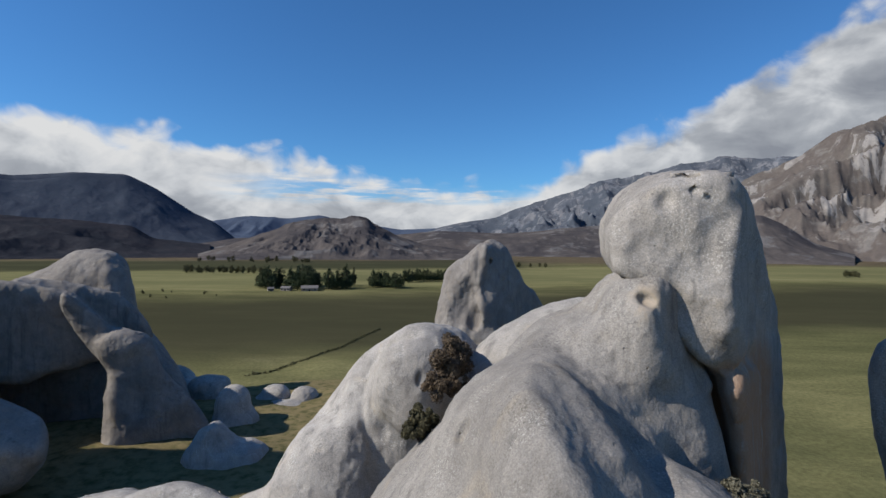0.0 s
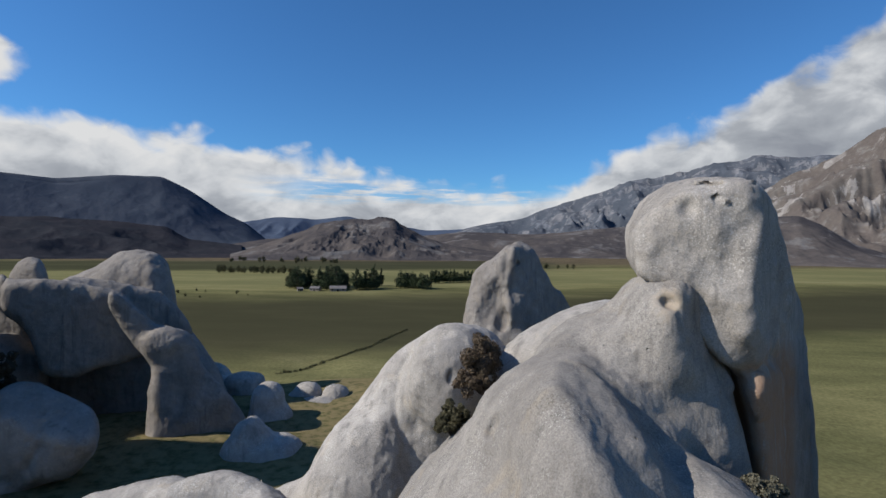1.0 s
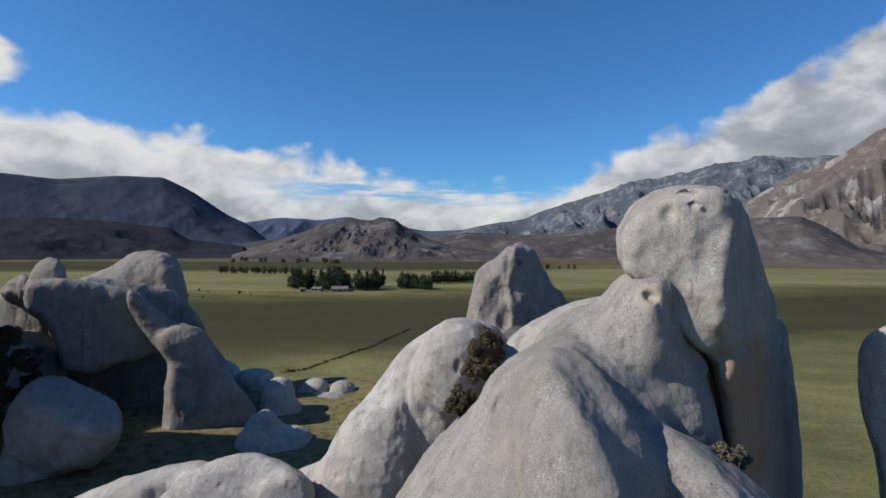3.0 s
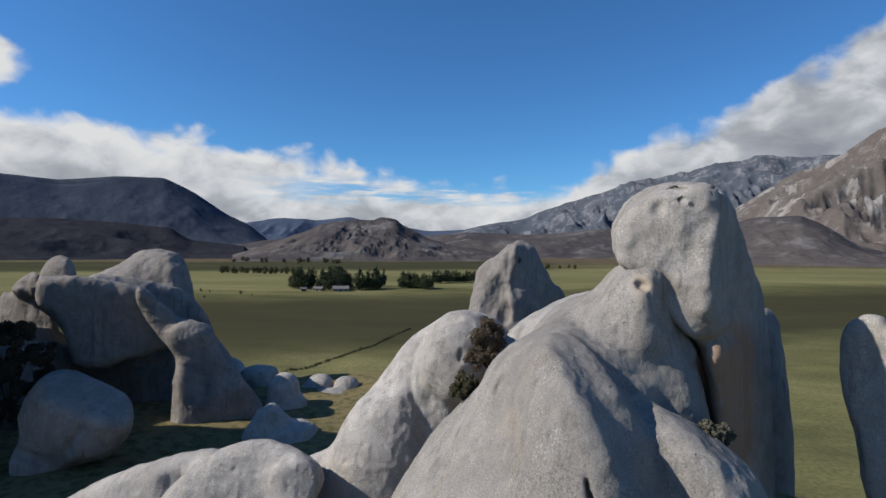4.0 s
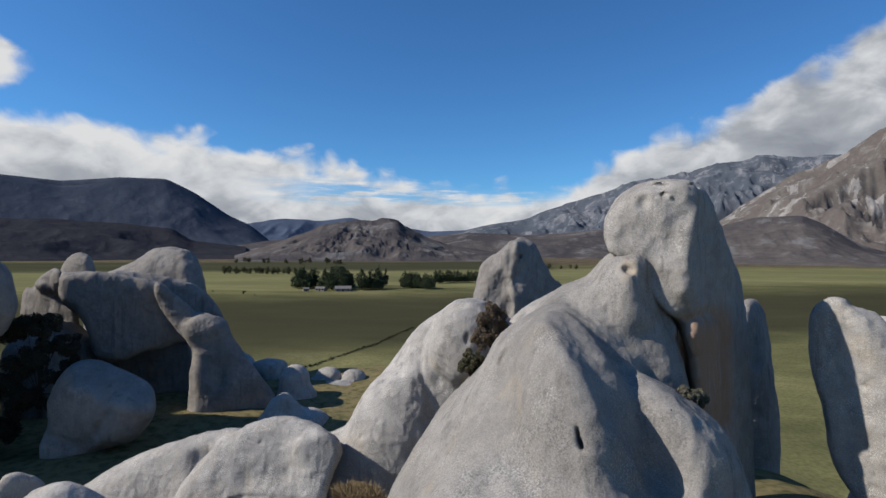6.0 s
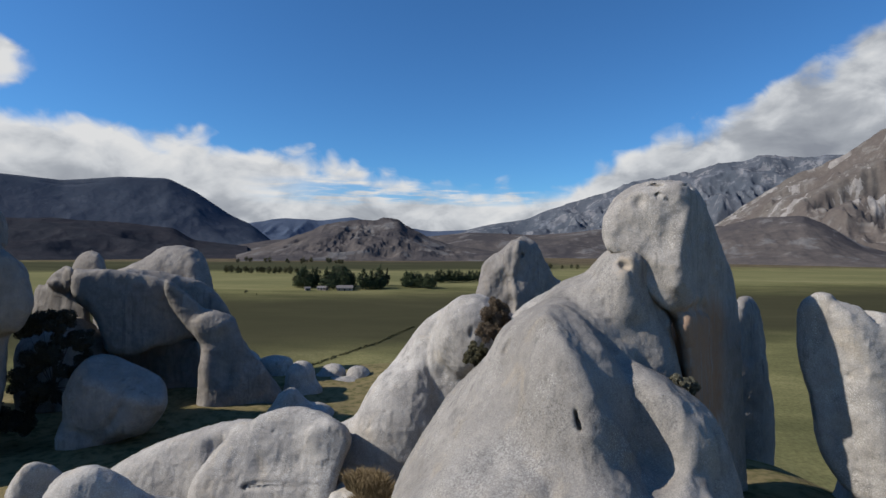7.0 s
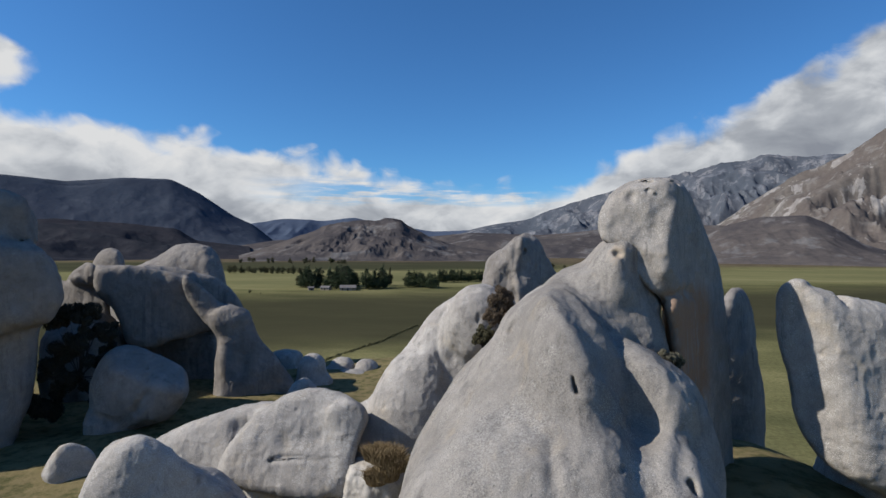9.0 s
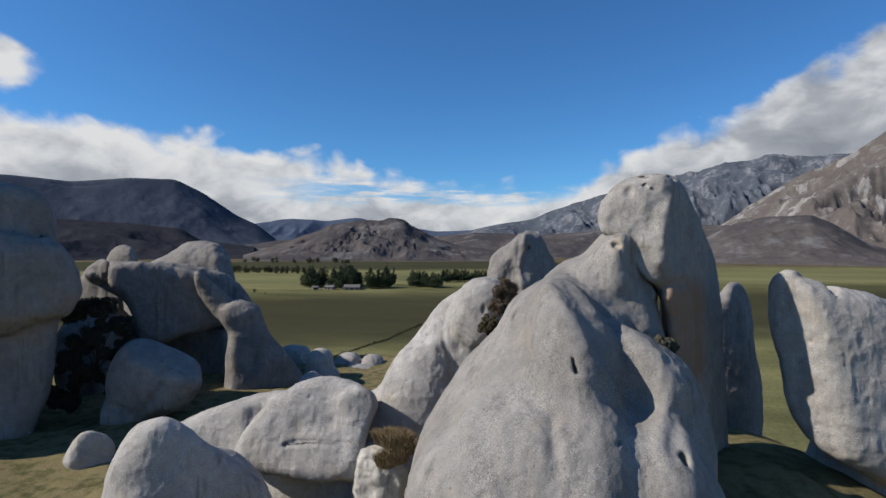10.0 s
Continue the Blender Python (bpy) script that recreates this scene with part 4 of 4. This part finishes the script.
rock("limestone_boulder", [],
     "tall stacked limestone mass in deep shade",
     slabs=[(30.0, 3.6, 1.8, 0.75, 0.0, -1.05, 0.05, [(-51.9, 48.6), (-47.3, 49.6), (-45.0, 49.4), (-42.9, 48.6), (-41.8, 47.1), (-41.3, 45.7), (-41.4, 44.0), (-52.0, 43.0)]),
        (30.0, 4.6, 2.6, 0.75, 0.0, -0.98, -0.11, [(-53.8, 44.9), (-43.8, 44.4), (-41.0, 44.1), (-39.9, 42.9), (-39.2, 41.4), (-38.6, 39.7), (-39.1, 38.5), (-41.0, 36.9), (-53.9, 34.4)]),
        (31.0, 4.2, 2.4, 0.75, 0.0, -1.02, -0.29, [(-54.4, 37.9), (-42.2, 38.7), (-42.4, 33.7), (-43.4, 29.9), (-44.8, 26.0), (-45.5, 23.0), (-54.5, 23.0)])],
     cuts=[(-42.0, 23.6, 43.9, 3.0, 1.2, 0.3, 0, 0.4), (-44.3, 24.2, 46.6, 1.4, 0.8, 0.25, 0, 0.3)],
     strokes=[(0.5, 0.35, [(-46.5, 24.4, 48.0), (-44.4, 24.8, 47.5), (-42.6, 25.6, 47.2)]), (0.9, 0.3, [(-43.8, 23.8, 41.0), (-43.2, 23.9, 38.5)])], mat=STONE_SHADED, step=0.5, splits=2, lumps=0.4, blend=0.5)
# out of view, added only to throw shade over the left rocks
rock("shade_crag", [(-61, 26.5, 36, 8, 8.5, 28, 0),
        (-67, 37, 34, 6, 6, 20, 0)],
     "unseen limestone crag added to shade the left rocks", mat=STONE_SHADED, step=1.0, splits=1, lumps=0.6)
rock("limestone_boulder", [(-50.44, 46.03, 29.15, 4.28, 4, 6.77, 0),
        (-44.0, 53.5, 28, 7.34, 3, 4.8, 0, 3)],
     "low shaded limestone mass under the overhang", mat=STONE_SHADED, step=0.5, splits=2, lumps=0.5, power=2.8)
rock("limestone_boulder", [(-23.8, 52.0, 28.4, 1.75, 1.8, 1.9, 0), (-23.4, 52.0, 26.4, 2.3, 2.2, 1.6, 0)],
     "small rounded boulder beside the angular one", splits=2, lumps=0.15)
rock("limestone_boulder", [(-20.6, 43.2, 25.6, 3.6, 2.6, 2.2, 0, 3)],
     "angular boulder resting on the slope",
     slabs=[(43.0, 2.0, 0.9, 0.3, 0.1, -0.42, -0.32, [(-24.2, 25.0), (-23.6, 27.4), (-22.6, 29.0), (-21.6, 29.7), (-20.8, 29.5), (-19.6, 27.8), (-18.6, 25.0)])],
     planes=[((-22.9, 41.4, 28.0), (-0.55, -0.6, 0.58), 0.3)], step=0.35, splits=2, lumps=0.3)
rock("limestone_boulder", [(-32.18, 63.8, 26.16, 2.42, 2.46, 1.99, -1.55),
        (-31.63, 63.71, 22.72, 4.16, 3, 2.99, 0.08)],
     "flat-topped dark boulder on the slope", power=3.0, splits=2, lumps=0.3)
rock("limestone_boulder", [(-40.76, 70.96, 25.78, 2.19, 2.5, 1.52, 15),
        (-38.46, 69.14, 23.42, 3.28, 3, 2.87, 0)],
     "rough dark boulder half buried in the slope", power=2.8, splits=2, lumps=0.3)
rock("limestone_boulder", [(-22.3, 60.8, 26.7, 1.7, 1.5, 1.3, 0), (-22.8, 60.6, 26.0, 2.2, 1.6, 0.9, 0)],
     "small pale boulder on the grass slope", step=0.3, splits=2, lumps=0.15)
rock("limestone_boulder", [(-18.8, 60.9, 26.5, 1.7, 1.5, 1.4, 0), (-20.2, 58.6, 25.8, 2.6, 1.6, 0.9, 8)],
     "small pale boulder with a flat shelf on the grass slope", step=0.3, splits=2, lumps=0.15)

# ---- trees, shrubs, farm ----
def leaf_cloud(rng, centres, radii, count, size, flat=0.6):
    """Many small leaf clumps (bent quads) scattered in the shells of some balls."""
    centres, radii = np.asarray(centres, float), np.asarray(radii, float)
    pick = rng.choice(len(centres), count, p=radii ** 2 / (radii ** 2).sum())
    d = rng.normal(size=(count, 3))
    d /= np.linalg.norm(d, axis=1)[:, None]
    c = centres[pick] + d * (radii[pick] * rng.uniform(0.55, 1.05, count))[:, None]
    u = rng.normal(size=(count, 3))
    u /= np.linalg.norm(u, axis=1)[:, None]
    w = np.cross(u, d + 0.3 * rng.normal(size=(count, 3)))
    w /= np.linalg.norm(w, axis=1)[:, None] + 1e-9
    s = (size * rng.uniform(0.6, 1.4, count))[:, None]
    v = np.stack([c - u * s, c + w * s * flat, c + u * s, c - w * s * flat], 1).reshape(-1, 3)
    return v, np.arange(count * 4).reshape(-1, 4)


def tube(path, radii, sides=7):
    """A tapered tube along a path of points."""
    path = [Vector(p) for p in path]
    v, f = [], []
    for i, (p, r) in enumerate(zip(path, radii)):
        ahead = (path[min(i + 1, len(path) - 1)] - path[max(i - 1, 0)]).normalized()
        side = ahead.orthogonal().normalized()
        up = ahead.cross(side)
        for k in range(sides):
            a = 2 * math.pi * k / sides
            v.append(p + (side * math.cos(a) + up * math.sin(a)) * r)
    for i in range(len(path) - 1):
        for k in range(sides):
            f.append((i * sides + k, i * sides + (k + 1) % sides, (i + 1) * sides + (k + 1) % sides, (i + 1) * sides + k))
    return [tuple(p) for p in v], f


def branching(rng, height, spread, limbs, base):
    """A trunk with limbs, one mesh."""
    v, f = tube([(0, 0, -0.5), (0.02 * height, 0, height * 0.35), (0, 0.02 * height, height * 0.7), (0, 0, height * 0.95)], [base, base * 0.8, base * 0.45, base * 0.08])
    for k in range(limbs):
        a, z = rng.uniform(0, 6.28), height * rng.uniform(0.25, 0.8)
        r = spread * rng.uniform(0.5, 0.9)
        lv, lf = tube([(0, 0, z), (math.cos(a) * r * 0.5, math.sin(a) * r * 0.5, z + r * 0.25), (math.cos(a) * r, math.sin(a) * r, z + r * 0.4)], [base * 0.35, base * 0.22, base * 0.05], 5)
        f += [tuple(i + len(v) for i in q) for q in lf]
        v += lv
    return v, f


def tree(kind, rng, height, leaf):
    """A pine, poplar or round tree at the origin: trunk with limbs, crown of clumps."""
    thing = new({"pine": "pine_tree", "poplar": "poplar_tree", "round": "broadleaf_tree"}[kind])
    spread = height * {"pine": 0.30, "poplar": 0.14, "round": 0.36}[kind]
    v, f = branching(rng, height, spread, 7, height * 0.022)
    mesh_object("trunk", v, f, BARK, thing)
    cs, rs = [], []
    for k in range(34):
        t = rng.uniform(0.12, 1.0)
        if kind == "pine":
            w = spread * math.sin(math.pi * min(1, 0.18 + 0.8 * t)) ** 0.7 * (1.15 - 0.55 * t)
        elif kind == "poplar":
            w = spread * math.sin(math.pi * min(1, t * 0.9 + 0.08)) ** 0.5
        else:
            w = spread * math.sin(math.pi * min(1, t * 0.85 + 0.12)) ** 0.6
        a, r = rng.uniform(0, 6.28), w * rng.uniform(0.2, 0.95)
        cs.append((math.cos(a) * r, math.sin(a) * r, height * t))
        rs.append(max(0.5, w * rng.uniform(0.35, 0.6)))
    lv, lf = leaf_cloud(rng, cs, rs, 1500, height * 0.028)
    mesh_object("crown", lv, lf, leaf, thing, False)
    return thing


def put(x, y, turn=0.0, size=1.0, lift=0.0):
    z = float(ground_z(np.array([x]), np.array([y]))[0]) + lift
    return pose(x, y, z, 0, 0, turn) @ Matrix.Scale(size, 4)


def shrub(name, label, spots, leaf, count, size, seed, twigs=14):
    """A scrubby bush: bare stems from its foot and small leaves in uneven clumps. spots are (x, y, z, radius)."""
    r = np.random.default_rng(seed)
    spots = np.array(spots, float)
    foot = spots[:, :3].mean(0) - (0, 0, spots[:, 3].max() * 0.9)
    thing = new(name)
    thing.location = foot
    cs, rs = [], []
    for x, y, z, rad in spots:
        for _ in range(16):
            d = r.normal(size=3)
            d /= np.linalg.norm(d)
            cs.append(np.array((x, y, z)) - foot + d * rad * r.uniform(0.3, 0.9) * (1, 1, 0.9))
            rs.append(rad * r.uniform(0.16, 0.40))
    v, f = [], []
    for _ in range(twigs):
        end = cs[r.integers(len(cs))] * 1.05
        tv, tf = tube([(0, 0, -0.3), tuple(end * 0.5 + r.normal(size=3) * 0.1), tuple(end)], [0.05, 0.03, 0.008], 5)
        f += [tuple(i + len(v) for i in q) for q in tf]
        v += tv
    mesh_object("branchwork", v, f, BARK, thing)
    lv, lf = leaf_cloud(r, cs, rs, count, size)
    mesh_object("foliage", lv, lf, leaf, thing, False)
    return tagged(thing, label, "shrub")


def grass_tuft(spots, seed, label):
    """Dry tussock blades standing out of a crack."""
    r = np.random.default_rng(seed)
    v, f = [], []
    for x, y, z, rad, n in spots:
        for _ in range(n):
            a, d = r.uniform(0, 6.28), rad * math.sqrt(r.uniform(0, 1))
            bx, by = x + math.cos(a) * d, y + math.sin(a) * d
            h, w = r.uniform(0.25, 0.6), 0.022
            lx, ly = r.normal(0, 0.3, 2)
            k = len(v)
            v += [(bx - w, by, z - 0.2), (bx + w, by, z - 0.2), (bx + lx * 0.4 + w, by + ly * 0.4, z + h * 0.6), (bx + lx * 0.4 - w, by + ly * 0.4, z + h * 0.6), (bx + lx, by + ly, z + h)]
            f += [(k, k + 1, k + 2, k + 3), (k + 3, k + 2, k + 4)]
    return tagged(mesh_object("dry_grass", v, f, STRAW, None, False), label, "grass", kind="stuff")


# shrubs growing on the rocks
shrub("rock_shrub", "rust-tinged scrubby bush in the cleft between dome and slab", [(0.25, 17.6, 41.5, 0.75), (-0.1, 17.2, 40.9, 0.85), (0.55, 17.6, 41.0, 0.8), (-0.35, 16.6, 40.3, 0.7), (0.3, 16.9, 40.2, 0.6)], SHRUB_RUST, 30000, 0.038, 3, 40)
shrub("rock_shrub", "olive-brown scrubby bush low in the rock cleft", [(-0.75, 14.9, 39.8, 0.5), (-1.0, 14.7, 39.3, 0.5), (-0.6, 15.2, 39.4, 0.5)], SHRUB, 14000, 0.036, 5, 24)
shrub("rock_shrub", "dark scrubby bush on the terrace beneath the tower", [(6.8, 10.1, 39.3, 0.42), (7.4, 10.4, 39.5, 0.5), (7.2, 10.4, 39.0, 0.5), (7.9, 10.8, 39.2, 0.45)], SHRUB_GREY, 15000, 0.036, 7, 24)
shrub("rock_shrub", "dark dense scrub filling the hollow beside the slab", [(-43.0, 34.6, 37.0, 1.7), (-41.2, 35.2, 37.4, 1.5), (-39.6, 36.0, 35.4, 1.5), (-42.0, 34.6, 34.4, 2.0), (-40.2, 36.4, 32.8, 1.8), (-43.0, 34.4, 31.2, 2.2), (-41.0, 36.4, 29.4, 2.0), (-44.5, 34.0, 28.6, 2.2)], SCRUB_DARK, 56000, 0.095, 8, 30)
grass_tuft([(-6.3, 15.8, 32.3, 0.9, 1600), (-5.7, 15.5, 32.0, 0.7, 1000), (-7.0, 16.3, 32.2, 0.7, 1200), (-6.2, 15.4, 31.5, 0.7, 1200), (-6.9, 15.9, 31.0, 0.6, 900)], 2, "dry brown tussock grass in a rock crack")

# farm trees in the valley
rng = np.random.default_rng(4)
TREE_SPOTS = {"pine": [], "poplar": [], "round": []}
for _ in range(34):
    TREE_SPOTS["pine"].append((rng.uniform(-208, -112), rng.uniform(492, 545), rng.uniform(0.5, 1.12)))
for _ in range(12):
    TREE_SPOTS["pine"].append((rng.uniform(-100, -58), rng.uniform(520, 552), rng.uniform(0.5, 0.85)))
for k in range(16):
    TREE_SPOTS["pine"].append((-68 + k * 4.2, 608 + k * 2.2 + rng.uniform(-5, 5), rng.uniform(0.55, 0.8)))
for k in range(22):
    TREE_SPOTS["round"].append((-415 + k * 5.6 + rng.uniform(-2, 2), 760 + rng.uniform(-8, 8), rng.uniform(0.5, 0.95)))
for _ in range(9):
    TREE_SPOTS["round"].append((rng.uniform(-230, -100), rng.uniform(545, 590), rng.uniform(0.5, 0.9)))
for _ in range(5):
    TREE_SPOTS["poplar"].append((rng.uniform(-180, -110), rng.uniform(530, 560), rng.uniform(0.7, 1.0)))
for _ in range(7):
    TREE_SPOTS["round"].append((rng.uniform(530, 580), rng.uniform(760, 790), rng.uniform(0.5, 0.8)))
for _ in range(14):
    TREE_SPOTS["round"].append((rng.uniform(40, 170), rng.uniform(1000, 1120), rng.uniform(0.35, 0.8)))
for _ in range(24):
    TREE_SPOTS["round"].append((rng.uniform(-640, -330), rng.uniform(1150, 1300), rng.uniform(0.6, 1.1)))
for _ in range(12):
    TREE_SPOTS["round"].append((rng.uniform(-300, -200), rng.uniform(395, 470), rng.uniform(0.12, 0.25)))
TREE_LABELS = {"pine": "dark green shelter pine by the valley farmstead", "poplar": "slim poplar turning yellow among farm trees", "round": "dark broadleaf tree standing on the valley floor"}
for kind, leaf, height in (("pine", PINE, 22.5), ("poplar", BROADLEAF, 20.0), ("round", BROADLEAF, 14.0)):
    shapes = []
    for n, (x, y, size) in enumerate(TREE_SPOTS[kind]):
        if n < 3:
            ob = tree(kind, rng, height, leaf)
            tagged(ob, TREE_LABELS[kind], "tree", "farm trees")
            ob.matrix_basis = put(x, y, rng.uniform(0, 360), size)
            shapes.append(ob)
        else:
            src = shapes[n % len(shapes)]
            ob = copy_thing(src, Matrix.Identity(4))
            ob.matrix_basis = put(x, y, rng.uniform(0, 360), size)


def box(bm, x0, x1, y0, y1, z0, z1):
    v = [bm.verts.new(p) for p in ((x0, y0, z0), (x1, y0, z0), (x1, y1, z0), (x0, y1, z0), (x0, y0, z1), (x1, y0, z1), (x1, y1, z1), (x0, y1, z1))]
    for q in ((0, 3, 2, 1), (4, 5, 6, 7), (0, 1, 5, 4), (1, 2, 6, 5), (2, 3, 7, 6), (3, 0, 4, 7)):
        bm.faces.new([v[i] for i in q])


def part(name, bm, mat, parent, label=""):
    me = bpy.data.meshes.new(name)
    bm.to_mesh(me)
    bm.free()
    me.materials.append(mat)
    ob = new(name, me)
    ob.parent = parent
    return tagged(ob, label) if label else ob


def farmhouse(name, label, x, y, turn, length, width, wall_h, roof_h):
    """A gabled farm building with windows and a door."""
    thing = new(name)
    thing.matrix_basis = put(x, y, turn)
    bm = bmesh.new()
    box(bm, -length / 2, length / 2, -width / 2, width / 2, -0.4, wall_h)
    part("wall", bm, WEATHERBOARD, thing)
    bm = bmesh.new()
    e = 0.5
    rows = []
    for sx in (-length / 2 - e, length / 2 + e):
        rows.append([bm.verts.new(p) for p in ((sx, -width / 2 - e, wall_h - 0.1), (sx, 0, wall_h + roof_h), (sx, width / 2 + e, wall_h - 0.1), (sx, width / 2 + e, wall_h - 0.35), (sx, 0, wall_h + roof_h - 0.25), (sx, -width / 2 - e, wall_h - 0.35))])
    for i in range(6):
        bm.faces.new((rows[0][i], rows[0][(i + 1) % 6], rows[1][(i + 1) % 6], rows[1][i]))
    for r in rows:
        bm.faces.new(r)
    part("roof", bm, ROOFING, thing)
    for k in range(3):
        bm = bmesh.new()
        cx = -length / 3 + k * length / 3
        box(bm, cx - 0.7, cx + 0.7, -width / 2 - 0.05, -width / 2 + 0.05, 0.9 if k != 1 else 0.0, 2.1)
        part("window" if k != 1 else "door", bm, GLASS_DARK, thing)
    return tagged(thing, label, "building")


farmhouse("farmhouse", "pale weatherboard farmhouse with iron roof among trees", -145, 487, 12, 15, 8, 2.8, 2.4)
farmhouse("farm_shed", "long low farm shed with a light roof", -167, 486, -8, 9, 6, 2.6, 1.6)
farmhouse("farm_shed", "small white farm shed beside the pines", -180, 480, 30, 5, 4, 2.4, 1.4)


def gorse_line(path, seed):
    """A low dark ditch-side scrub line across the pasture."""
    r = np.random.default_rng(seed)
    cs, rs = [], []
    for (x0, y0), (x1, y1) in zip(path, path[1:]):
        n = max(2, int(math.hypot(x1 - x0, y1 - y0) / 0.6))
        for k in range(n):
            t = k / n
            x, y = x0 + (x1 - x0) * t + r.normal(0, 0.35), y0 + (y1 - y0) * t + r.normal(0, 0.5)
            rad = r.uniform(0.25, 0.7)
            cs.append((x, y, float(ground_z(np.array([x]), np.array([y]))[0]) + rad * 0.35))
            rs.append(rad)
    v, f = leaf_cloud(r, cs, rs, len(cs) * 18, 0.26)
    return tagged(mesh_object("ditch_scrub", v, f, BROADLEAF, None, False), "dark scrub growing along a ditch over the pasture", "shrub", kind="stuff")


gorse_line([(-73, 172), (-66, 186), (-61, 201), (-52, 222), (-49, 243), (-43, 272)], 9)
